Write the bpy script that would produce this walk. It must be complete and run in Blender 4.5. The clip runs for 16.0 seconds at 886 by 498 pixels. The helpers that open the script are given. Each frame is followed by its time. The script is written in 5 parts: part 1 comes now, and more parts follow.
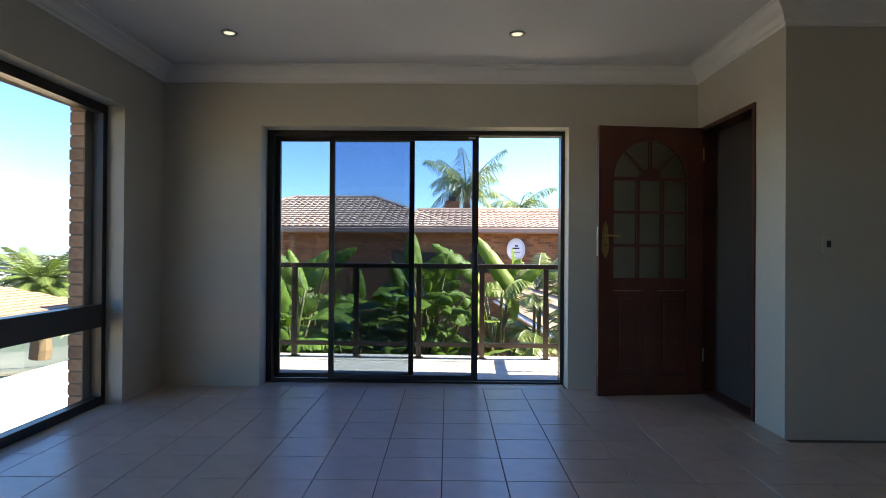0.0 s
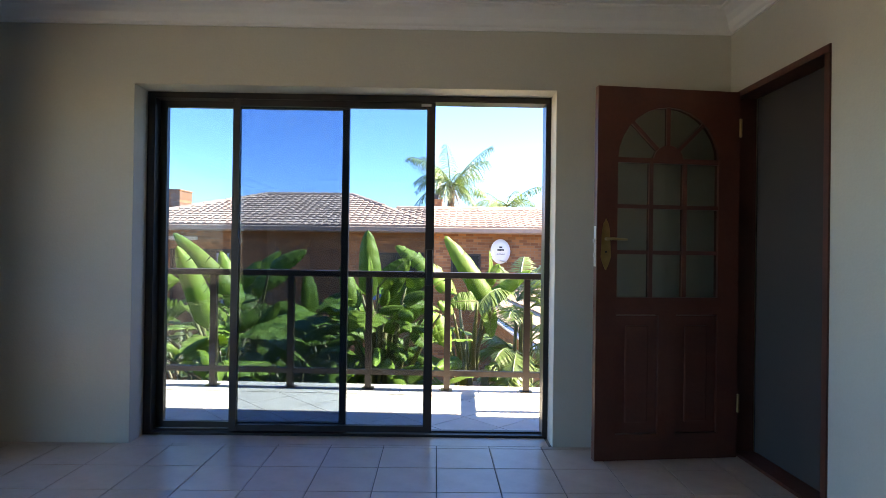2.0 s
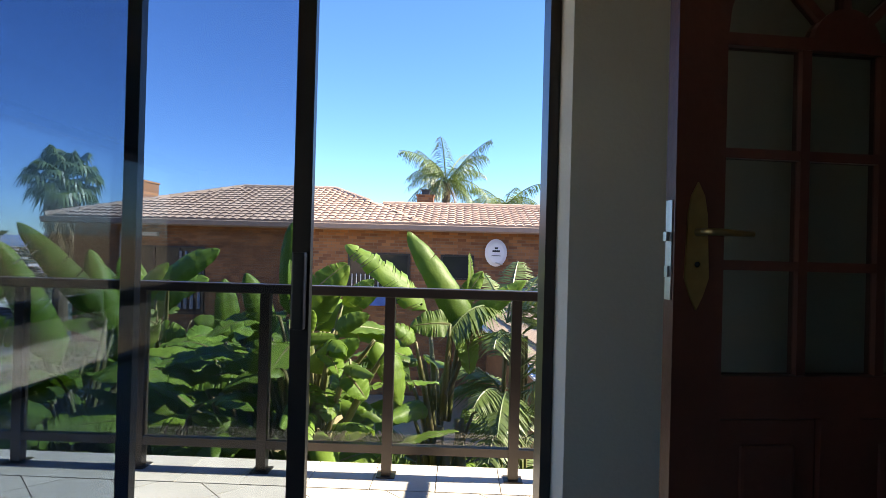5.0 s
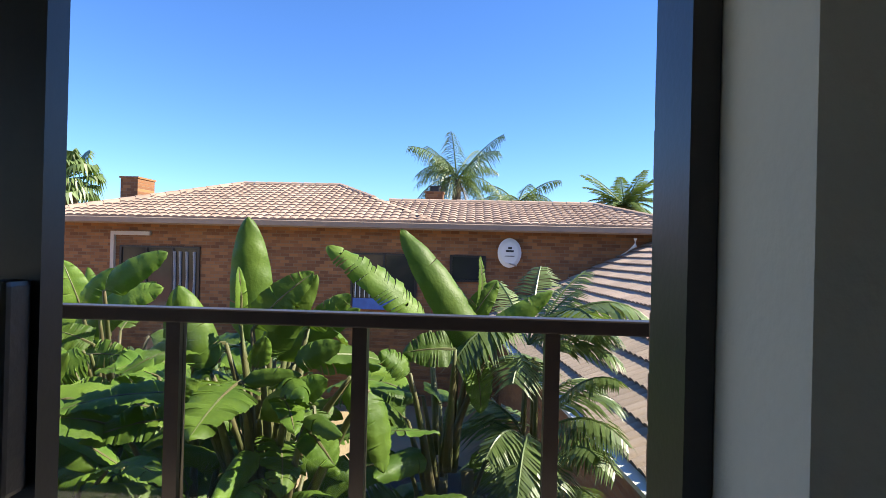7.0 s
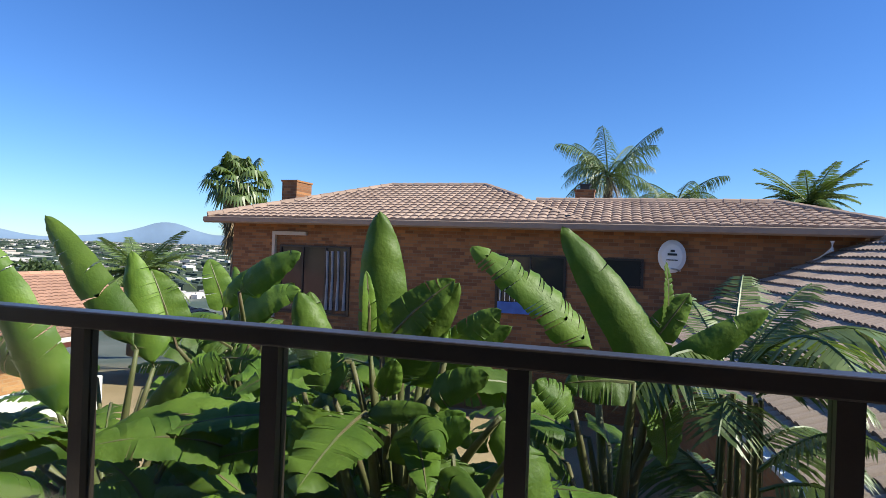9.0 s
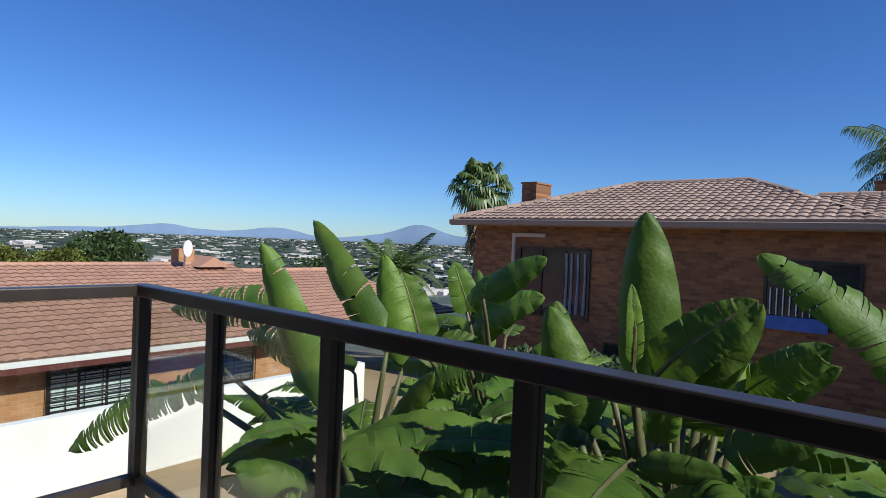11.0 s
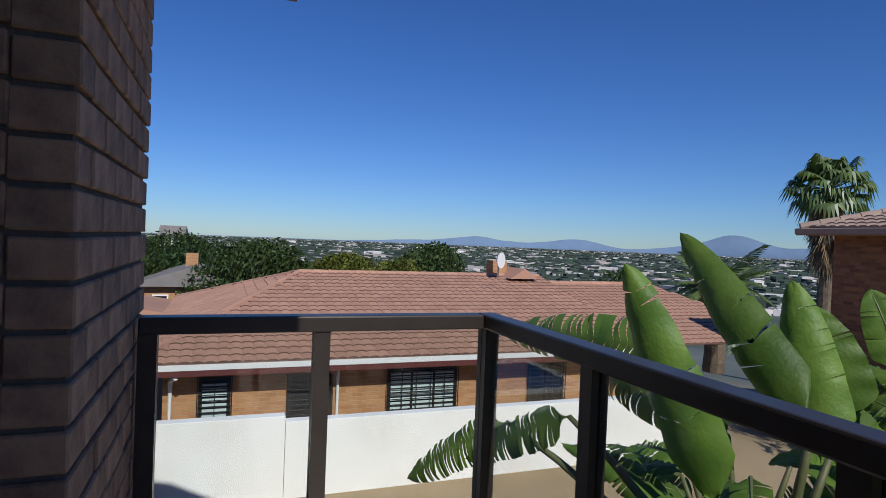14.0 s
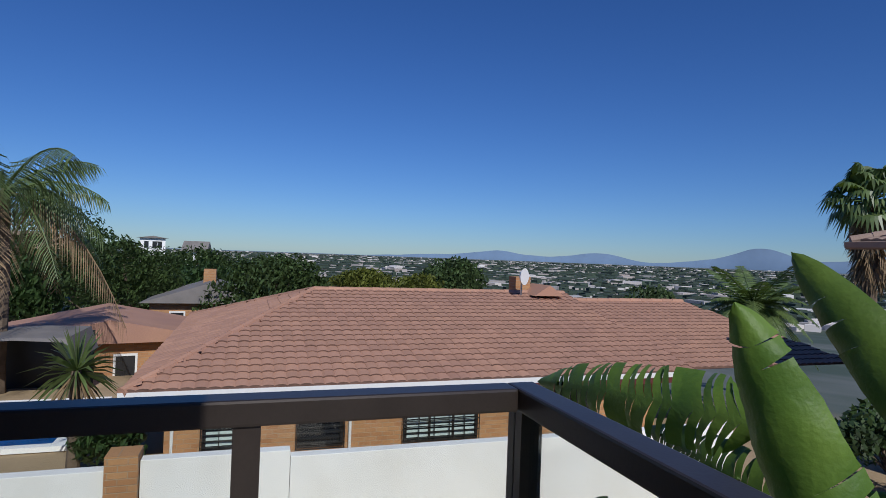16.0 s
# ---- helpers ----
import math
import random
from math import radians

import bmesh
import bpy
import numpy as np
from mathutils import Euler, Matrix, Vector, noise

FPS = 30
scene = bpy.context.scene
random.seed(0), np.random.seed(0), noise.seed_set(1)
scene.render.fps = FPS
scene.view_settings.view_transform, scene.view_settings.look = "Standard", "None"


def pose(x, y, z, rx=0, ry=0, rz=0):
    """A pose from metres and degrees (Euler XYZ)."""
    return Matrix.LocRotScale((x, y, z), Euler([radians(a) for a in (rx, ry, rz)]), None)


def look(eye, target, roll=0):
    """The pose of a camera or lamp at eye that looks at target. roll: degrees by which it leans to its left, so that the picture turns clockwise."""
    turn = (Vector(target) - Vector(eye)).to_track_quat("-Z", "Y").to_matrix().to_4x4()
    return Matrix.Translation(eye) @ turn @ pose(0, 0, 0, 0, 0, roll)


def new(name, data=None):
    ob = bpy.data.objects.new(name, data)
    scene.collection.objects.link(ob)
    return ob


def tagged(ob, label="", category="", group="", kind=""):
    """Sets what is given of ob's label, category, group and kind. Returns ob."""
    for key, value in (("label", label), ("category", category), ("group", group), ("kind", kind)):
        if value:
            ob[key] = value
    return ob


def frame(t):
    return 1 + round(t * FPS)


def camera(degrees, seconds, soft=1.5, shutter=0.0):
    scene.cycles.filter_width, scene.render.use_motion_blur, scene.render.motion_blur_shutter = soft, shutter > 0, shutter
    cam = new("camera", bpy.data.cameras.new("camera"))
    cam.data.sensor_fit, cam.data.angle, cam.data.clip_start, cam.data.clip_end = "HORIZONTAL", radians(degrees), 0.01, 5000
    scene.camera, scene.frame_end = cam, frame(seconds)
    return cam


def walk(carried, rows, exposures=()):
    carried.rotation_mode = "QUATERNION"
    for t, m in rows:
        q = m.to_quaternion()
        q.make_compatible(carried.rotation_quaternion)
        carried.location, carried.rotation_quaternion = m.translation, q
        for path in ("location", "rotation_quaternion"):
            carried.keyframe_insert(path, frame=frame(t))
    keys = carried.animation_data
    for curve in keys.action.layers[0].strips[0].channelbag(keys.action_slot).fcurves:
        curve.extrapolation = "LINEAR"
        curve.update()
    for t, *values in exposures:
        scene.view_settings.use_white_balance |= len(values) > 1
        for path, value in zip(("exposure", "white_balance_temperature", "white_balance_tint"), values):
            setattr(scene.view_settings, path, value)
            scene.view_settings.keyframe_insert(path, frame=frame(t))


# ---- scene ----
cam = camera(75.0, 16.0, soft=0.8)
PATH = [
    (0, (0.552, -0.429, 1.077), (0.451, 1.568, 1.088), 0.40),
    (0.5, (0.624, -0.121, 1.082), (0.529, 1.877, 1.099), 0.50),
    (1, (0.648, 0.203, 1.093), (0.559, 2.201, 1.108), 0.60),
    (1.5, (0.697, 0.501, 1.105), (0.620, 2.498, 1.114), 0.70),
    (2, (0.765, 0.812, 1.124), (0.704, 2.811, 1.135), 0.80),
    (2.5, (0.783, 1.133, 1.126), (0.726, 3.133, 1.137), 0.90),
    (3, (0.830, 1.436, 1.133), (0.770, 3.436, 1.144), 1.00),
    (3.5, (0.908, 1.754, 1.143), (0.844, 3.753, 1.150), 1.00),
    (4, (0.924, 2.054, 1.144), (0.861, 4.053, 1.151), 1.15),
    (4.5, (0.963, 2.349, 1.145), (0.902, 4.349, 1.154), 1.30),
    (5, (1.035, 2.678, 1.150), (0.971, 4.678, 1.161), 1.50),
    (5.2, (1.049, 2.790, 1.149), (0.982, 4.789, 1.165), 1.50),
    (7.3, (1.055, 3.860, 1.182), (0.940, 5.857, 1.188), 1.45),
    (7.5, (1.049, 3.934, 1.181), (0.925, 5.930, 1.189), 1.50),
    (8, (1.033, 4.13, 1.177), (0.838, 6.12, 1.186), 1.60),
    (8.5, (0.992, 4.264, 1.171), (0.604, 6.226, 1.174), 1.80),
    (9, (0.885, 4.406, 1.182), (0.294, 6.316, 1.179), 1.95),
    (9.2, (0.844, 4.454, 1.173), (0.168, 6.336, 1.167), 2.05),
    (11.5, (0.573, 4.721, 1.202), (-0.861, 6.115, 1.171), 2.40),
    (12, (0.461, 4.733, 1.2), (-1.098, 5.986, 1.168), 2.50),
    (12.5, (0.316, 4.755, 1.19), (-1.341, 5.875, 1.157), 2.50),
    (13, (0.186, 4.805, 1.198), (-1.563, 5.774, 1.161), 2.40),
    (13.5, (0.053, 4.86, 1.196), (-1.781, 5.657, 1.158), 2.30),
    (14, (-0.122, 4.890, 1.212), (-1.995, 5.591, 1.182), 2.30),
    (14.5, (-0.294, 4.933, 1.222), (-2.181, 5.594, 1.202), 2.30),
    (15, (-0.487, 5.047, 1.226), (-2.381, 5.689, 1.221), 2.20),
    (15.5, (-0.643, 5.139, 1.229), (-2.54, 5.77, 1.235), 2.20),
    (16, (-0.835, 5.185, 1.245), (-2.733, 5.815, 1.262), 2.10),
]
EXPOSURES = [(0, 2.8, 8050, 8), (1, 3.2, 8100, 8), (2, 3.24, 8000, 8), (3, 2.88, 7650, 8), (4, 2.45, 7600, 9), (5, 2.05, 7700, 8), (7.5, 1.45, 7150, 4), (8.5, 1.12, 7000, 2), (9, 0.9, 6750, 3), (11.5, 0.15, 6200, 7), (12.5, -0.1, 6100, 10), (14.5, -0.22, 6100, 10), (16, -0.4, 6000, 10)]
walk(cam, [(t, look(eye, target, roll)) for t, eye, target, roll in PATH], EXPOSURES)

# ---- light ----
SUN = Vector((1.0, 0.04, 0.84)).normalized()
world = bpy.data.worlds.new("sky")
scene.world = world
world.use_nodes = True
wn = world.node_tree.nodes
sky = wn.new("ShaderNodeTexSky")
sky.sky_type = "NISHITA"
sky.sun_disc = False
sky.sun_elevation = math.asin(SUN.z)
sky.sun_rotation = math.atan2(SUN.x, SUN.y)
sky.altitude = 150
sky.air_density, sky.dust_density, sky.ozone_density = 1.0, 0.0, 1.6
wn["Background"].inputs["Strength"].default_value = 0.076
deep = wn.new("ShaderNodeHueSaturation")
deep.inputs["Saturation"].default_value = 1.13
world.node_tree.links.new(sky.outputs[0], deep.inputs["Color"])
clear = wn.new("ShaderNodeMix")
clear.data_type, clear.blend_type = "RGBA", "MULTIPLY"
clear.inputs["Factor"].default_value, clear.inputs["B"].default_value = 1.0, (0.52, 0.77, 1.27, 1)
world.node_tree.links.new(deep.outputs[0], clear.inputs["A"])
world.node_tree.links.new(clear.outputs["Result"], wn["Background"].inputs["Color"])
sun = new("sun", bpy.data.lights.new("sun", "SUN"))
sun.data.energy, sun.data.angle, sun.data.color = 4.6, radians(0.53), (1.0, 0.95, 0.87)
sun.matrix_world = look(SUN * 50, (0, 0, 0))


# ---- materials ----
def mat(name, colour, rough=0.6, var=0.12, scale=6.0, fine=60.0, bump=0.15, metal=0.0, second=None, spec=0.5, dist=0.01, trans=0.0, island=0.0):
    """A surface: two scales of noise on the colour, fine relief; second: a colour for the blotches."""
    m = bpy.data.materials.new(name)
    m.use_nodes = True
    n, l = m.node_tree.nodes, m.node_tree.links
    b = n["Principled BSDF"]
    b.inputs["Roughness"].default_value, b.inputs["Metallic"].default_value = rough, metal
    b.inputs["Specular IOR Level"].default_value = spec
    co = n.new("ShaderNodeTexCoord")
    big, small = n.new("ShaderNodeTexNoise"), n.new("ShaderNodeTexNoise")
    for node, sc, de in ((big, scale, 5), (small, fine, 3)):
        node.inputs["Scale"].default_value, node.inputs["Detail"].default_value = sc, de
        l.new(co.outputs["Object"], node.inputs["Vector"])
    a = Vector(colour)
    c2 = Vector(second) if second else a * (1 - 2 * var)
    mix = n.new("ShaderNodeMix")
    mix.data_type = "RGBA"
    mix.inputs["A"].default_value, mix.inputs["B"].default_value = (*a, 1), (*c2, 1)
    ramp = n.new("ShaderNodeMapRange")
    ramp.inputs["From Min"].default_value, ramp.inputs["From Max"].default_value = 0.35, 0.7
    l.new(big.outputs["Fac"], ramp.inputs["Value"])
    l.new(ramp.outputs["Result"], mix.inputs["Factor"])
    hsv = n.new("ShaderNodeHueSaturation")
    val = n.new("ShaderNodeMath")
    val.operation = "MULTIPLY_ADD"
    val.inputs[1].default_value, val.inputs[2].default_value = 2 * var, 1 - var
    l.new(small.outputs["Fac"], val.inputs[0])
    last = val.outputs[0]
    if island:
        geo = n.new("ShaderNodeNewGeometry")
        obi = n.new("ShaderNodeObjectInfo")
        add = n.new("ShaderNodeMath")
        l.new(geo.outputs["Random Per Island"], add.inputs[0])
        l.new(obi.outputs["Random"], add.inputs[1])
        fr = n.new("ShaderNodeMath")
        fr.operation = "FRACT"
        l.new(add.outputs[0], fr.inputs[0])
        m2 = n.new("ShaderNodeMath")
        m2.operation = "MULTIPLY_ADD"
        m2.inputs[1].default_value, m2.inputs[2].default_value = 2 * island, -island
        l.new(fr.outputs[0], m2.inputs[0])
        a2 = n.new("ShaderNodeMath")
        l.new(m2.outputs[0], a2.inputs[0])
        l.new(last, a2.inputs[1])
        last = a2.outputs[0]
    l.new(last, hsv.inputs["Value"])
    l.new(mix.outputs["Result"], hsv.inputs["Color"])
    l.new(hsv.outputs[0], b.inputs["Base Color"])
    if bump:
        bp = n.new("ShaderNodeBump")
        bp.inputs["Strength"].default_value, bp.inputs["Distance"].default_value = bump, dist
        l.new(small.outputs["Fac"], bp.inputs["Height"])
        l.new(bp.outputs[0], b.inputs["Normal"])
    if trans:
        tr = n.new("ShaderNodeBsdfTranslucent")
        tr.inputs["Color"].default_value = (a.x * 1.5, a.y * 1.6, a.z * 0.6, 1)
        ms = n.new("ShaderNodeMixShader")
        ms.inputs[0].default_value = trans
        l.new(b.outputs[0], ms.inputs[1])
        l.new(tr.outputs[0], ms.inputs[2])
        l.new(ms.outputs[0], n["Material Output"].inputs[0])
    return m


def glass(name, tint, gloss=1.0):
    """A thin tinted pane: lets light through, and mirrors by Fresnel."""
    m = bpy.data.materials.new(name)
    m.use_nodes = True
    n, l = m.node_tree.nodes, m.node_tree.links
    n.remove(n["Principled BSDF"])
    t, g, f, x = n.new("ShaderNodeBsdfTransparent"), n.new("ShaderNodeBsdfGlossy"), n.new("ShaderNodeLayerWeight"), n.new("ShaderNodeMixShader")
    t.inputs[0].default_value = (*tint, 1)
    g.inputs["Roughness"].default_value = 0.01
    pw = n.new("ShaderNodeMath")
    pw.operation = "POWER"
    pw.inputs[1].default_value = 4.0
    l.new(f.outputs["Facing"], pw.inputs[0])
    k = n.new("ShaderNodeMath")
    k.operation = "MULTIPLY_ADD"
    k.inputs[1].default_value, k.inputs[2].default_value = 0.8 * gloss, 0.03 * gloss
    l.new(pw.outputs[0], k.inputs[0])
    l.new(k.outputs[0], x.inputs[0])
    l.new(t.outputs[0], x.inputs[1])
    l.new(g.outputs[0], x.inputs[2])
    l.new(x.outputs[0], n["Material Output"].inputs[0])
    return m


def brick_mat(name, c1, c2, mortar, axis):
    """Face brick with real bond and recessed joints, for walls seen from far."""
    m = mat(name, c1, 0.85)
    n, l = m.node_tree.nodes, m.node_tree.links
    b = n["Principled BSDF"]
    co = n.new("ShaderNodeTexCoord")
    sep, com = n.new("ShaderNodeSeparateXYZ"), n.new("ShaderNodeCombineXYZ")
    l.new(co.outputs["Object"], sep.inputs[0])
    l.new(sep.outputs[axis], com.inputs[0])
    l.new(sep.outputs["Z"], com.inputs[1])
    br = n.new("ShaderNodeTexBrick")
    br.inputs["Scale"].default_value = 1.0
    br.inputs["Brick Width"].default_value, br.inputs["Row Height"].default_value = 0.232, 0.085
    br.inputs["Mortar Size"].default_value, br.inputs["Mortar Smooth"].default_value = 0.006, 0.3
    br.inputs["Color1"].default_value, br.inputs["Color2"].default_value, br.inputs["Mortar"].default_value = (*c1, 1), (*c2, 1), (*mortar, 1)
    l.new(com.outputs[0], br.inputs["Vector"])
    ns = n.new("ShaderNodeTexNoise")
    ns.inputs["Scale"].default_value, ns.inputs["Detail"].default_value = 1.7, 6
    l.new(co.outputs["Object"], ns.inputs["Vector"])
    mx = n.new("ShaderNodeMix")
    mx.data_type, mx.blend_type = "RGBA", "MULTIPLY"
    mx.inputs["Factor"].default_value = 0.6
    l.new(br.outputs["Color"], mx.inputs["A"])
    l.new(ns.outputs["Color"], mx.inputs["B"])
    rp = n.new("ShaderNodeMapRange")
    rp.inputs["To Min"].default_value, rp.inputs["To Max"].default_value = 0.55, 1.35
    l.new(ns.outputs["Fac"], rp.inputs["Value"])
    l.new(rp.outputs["Result"], mx.inputs["B"])
    l.new(mx.outputs["Result"], b.inputs["Base Color"])
    bp = n.new("ShaderNodeBump")
    bp.inputs["Strength"].default_value, bp.inputs["Distance"].default_value, bp.invert = 0.6, 0.01, True
    l.new(br.outputs["Fac"], bp.inputs["Height"])
    l.new(bp.outputs[0], b.inputs["Normal"])
    return m


M_PLASTER = mat("plaster_beige", (0.53, 0.505, 0.42), 0.8, 0.04, 1.5, 90, 0.12)
M_CEIL = mat("ceiling_white", (0.78, 0.77, 0.74), 0.85, 0.02, 1.0, 80, 0.05)
# near-black: the dimness of the passage is put into this colour
M_DARKWALL = mat("passage_shade", (0.062, 0.053, 0.047), 0.85, 0.04, 1.0, 60, 0.05)
M_TILE = mat("ceramic_beige", (0.60, 0.47, 0.375), 0.28, 0.07, 9, 45, 0.04, second=(0.53, 0.40, 0.31), island=0.05)
M_GROUT = mat("grout", (0.16, 0.13, 0.11), 0.9, 0.1)
M_DECK = mat("balcony_stone", (0.60, 0.54, 0.47), 0.7, 0.08, 5, 70, 0.2, island=0.06)
M_ALU = mat("dark_bronze_aluminium", (0.035, 0.03, 0.028), 0.38, 0.1, 8, 90, 0.03, metal=0.3)
M_RAIL = mat("bronze_rail", (0.055, 0.043, 0.036), 0.36, 0.1, 8, 120, 0.03, metal=0.35)
M_GLASS = glass("tinted_glass", (0.60, 0.66, 0.72))
M_CLEAR = glass("clear_glass", (0.90, 0.92, 0.90))
M_WOOD = mat("mahogany", (0.115, 0.034, 0.02), 0.35, 0.2, 4, 40, 0.12, second=(0.075, 0.021, 0.013))
M_PANE = glass("door_glass", (0.70, 0.71, 0.67))
M_BRASS = mat("brass", (0.45, 0.33, 0.14), 0.3, 0.1, 20, 90, 0.05, metal=1.0)
M_STEEL = mat("steel", (0.6, 0.6, 0.6), 0.3, 0.05, 20, 90, 0.03, metal=1.0)
M_WHITE = mat("white_plastic", (0.78, 0.78, 0.76), 0.4, 0.02, 8, 60, 0.02)
M_BLACK = mat("black_plastic", (0.02, 0.02, 0.02), 0.4, 0.05)
M_BRICK = mat("face_brick", (0.42, 0.245, 0.14), 0.85, 0.18, 14, 90, 0.5, second=(0.22, 0.12, 0.075), island=0.2, dist=0.006)
M_MORTAR = mat("mortar", (0.15, 0.12, 0.095), 0.95, 0.12, 20, 120, 0.4)
M_BRICK_N = brick_mat("neighbour_brick", (0.35, 0.155, 0.06), (0.17, 0.07, 0.03), (0.22, 0.15, 0.09), "X")
M_BRICK_NY = brick_mat("neighbour_brick_side", (0.34, 0.155, 0.06), (0.26, 0.11, 0.045), (0.28, 0.19, 0.11), "Y")
M_BRICK_L = brick_mat("orange_brick", (0.50, 0.27, 0.12), (0.40, 0.19, 0.08), (0.42, 0.31, 0.2), "Y")
M_BRICK_LX = brick_mat("orange_brick_side", (0.50, 0.27, 0.12), (0.40, 0.19, 0.08), (0.42, 0.31, 0.2), "X")
M_ROOF_N = mat("roof_tile_tan", (0.37, 0.265, 0.205), 0.8, 0.15, 1.2, 30, 0.3, second=(0.30, 0.205, 0.155), island=0.14)
M_ROOF_W = mat("roof_tile_mauve", (0.43, 0.32, 0.25), 0.8, 0.18, 1.5, 50, 0.5, second=(0.31, 0.225, 0.175), island=0.1)
M_ROOF_L = mat("roof_tile_red", (0.45, 0.25, 0.165), 0.8, 0.14, 0.7, 25, 0.3, second=(0.39, 0.215, 0.15), island=0.1)
M_ROOF_G = mat("roof_grey", (0.22, 0.20, 0.185), 0.8, 0.14, 1.2, 25, 0.3)
M_WWALL = mat("white_garden_wall", (0.93, 0.92, 0.90), 0.85, 0.04, 1.2, 40, 0.2, second=(0.84, 0.82, 0.78))
M_FASCIA = mat("fascia_cream", (0.55, 0.47, 0.38), 0.6, 0.06)
M_GUT = mat("gutter_brown", (0.30, 0.22, 0.17), 0.5, 0.06)
M_EDGE = mat("dark_tile_edge", (0.20, 0.115, 0.085), 0.9, 0.2, 2.0, 30, 0.2)
# tile fronts of the wing roof: the shade under each course put into colour
M_BUTT = mat("shaded_tile_butt", (0.17, 0.125, 0.10), 0.95, 0.2, 3.0, 40, 0.3)
M_MAROON = mat("fascia_maroon", (0.12, 0.03, 0.025), 0.6, 0.08)
M_LEAF = mat("banana_leaf", (0.125, 0.20, 0.032), 0.5, 0.2, 5, 60, 0.25, second=(0.06, 0.12, 0.02), spec=0.28, trans=0.22, island=0.35)
M_LEAF2 = mat("frond", (0.13, 0.185, 0.06), 0.4, 0.15, 4, 30, 0.1, trans=0.2, island=0.25)
M_DRY = mat("dry_leaf", (0.30, 0.21, 0.11), 0.8, 0.2, 6, 40, 0.2, second=(0.2, 0.13, 0.07), island=0.2)
M_STEM = mat("stem", (0.12, 0.14, 0.05), 0.55, 0.25, 5, 40, 0.2, second=(0.14, 0.10, 0.055))
M_TRUNK = mat("palm_trunk", (0.17, 0.125, 0.085), 0.9, 0.25, 5, 30, 0.5)
M_TREE = mat("tree_leaves", (0.075, 0.12, 0.034), 0.6, 0.3, 1.2, 14, 0.2, trans=0.15, island=0.35)
M_TREEY = mat("yellow_green_leaves", (0.17, 0.19, 0.03), 0.6, 0.3, 1.2, 14, 0.2, trans=0.15, island=0.3)
M_BUSH = mat("hedge_leaves", (0.06, 0.11, 0.03), 0.6, 0.3, 1.2, 14, 0.2, trans=0.15, island=0.35)
M_DWIN = mat("window_dark", (0.03, 0.032, 0.035), 0.08, 0.1, 2, 30, 0.0)
M_BLIND = mat("blind_pale", (0.55, 0.66, 0.64), 0.5, 0.05)
M_POOL = mat("pool_blue", (0.012, 0.11, 0.36), 0.2, 0.2, 3, 20, 0.2)
# blue-grey base colour that carries the haze of distance
M_MOUNT = mat("hazed_mountain", (0.16, 0.235, 0.35), 1.0, 0.08, 0.002, 0.02, 0.0)
def glow(m, strength):
    b = m.node_tree.nodes["Principled BSDF"]
    b.inputs["Emission Color"].default_value, b.inputs["Emission Strength"].default_value = (1.0, 0.93, 0.78, 1), strength
    return m


M_LAMP = glow(mat("downlight_lens", (0.85, 0.8, 0.6), 0.2, 0.02), 0.15)


# ---- builders ----
def mesh_ob(name, bm, material, parent=None, smooth=False):
    bmesh.ops.recalc_face_normals(bm, faces=bm.faces)
    me = bpy.data.meshes.new(name)
    bm.to_mesh(me)
    bm.free()
    me.materials.append(material)
    if smooth:
        me.polygons.foreach_set("use_smooth", [True] * len(me.polygons))
    ob = new(name, me)
    ob.parent = parent
    return ob


def part(name, bm, material, parent, label="", smooth=False):
    ob = mesh_ob(name, bm, material, parent, smooth)
    if label:
        ob["label"] = label
    return ob


def pymesh(name, verts, faces, material, parent=None, smooth=False):
    me = bpy.data.meshes.new(name)
    me.from_pydata([tuple(v) for v in verts], [], faces)
    me.materials.append(material)
    if smooth:
        me.polygons.foreach_set("use_smooth", [True] * len(me.polygons))
    me.update()
    ob = new(name, me)
    ob.parent = parent
    return ob


def thing(name, label, category, x=0, y=0, z=0, group="", kind="", rz=0):
    ob = new(name)
    ob.matrix_world = pose(x, y, z, 0, 0, rz)
    ob.empty_display_size = 0.1
    return tagged(ob, label, category, group, kind)


def box(x0, x1, y0, y1, z0, z1, bevel=0.0, bm=None):
    b = bmesh.new()
    bmesh.ops.create_cube(b, size=1, matrix=Matrix.Translation(((x0 + x1) / 2, (y0 + y1) / 2, (z0 + z1) / 2)) @ Matrix.Diagonal((x1 - x0, y1 - y0, z1 - z0, 1)))
    if bevel:
        bmesh.ops.bevel(b, geom=b.edges[:], offset=bevel, segments=2, affect="EDGES", profile=0.6)
    if bm is None:
        return b
    me = bpy.data.meshes.new("tmp")
    b.to_mesh(me)
    b.free()
    bm.from_mesh(me)
    bpy.data.meshes.remove(me)
    return bm


def boxes(*spec, bevel=0.0):
    bm = bmesh.new()
    for s in spec:
        box(*s, bevel=bevel, bm=bm)
    return bm


def prism(points, a, b, axis="y", bm=None):
    """An outline swept from a to b along an axis: points are (x, z) for y, (y, z) for x, (x, y) for z."""
    bm = bm or bmesh.new()
    put = {"y": lambda p, q: (p[0], q, p[1]), "x": lambda p, q: (q, p[0], p[1]), "z": lambda p, q: (p[0], p[1], q)}[axis]
    v0, v1 = [bm.verts.new(put(p, a)) for p in points], [bm.verts.new(put(p, b)) for p in points]
    bm.faces.new(v0)
    bm.faces.new(v1[::-1])
    for i in range(len(points)):
        j = (i + 1) % len(points)
        bm.faces.new((v0[i], v0[j], v1[j], v1[i]))
    return bm


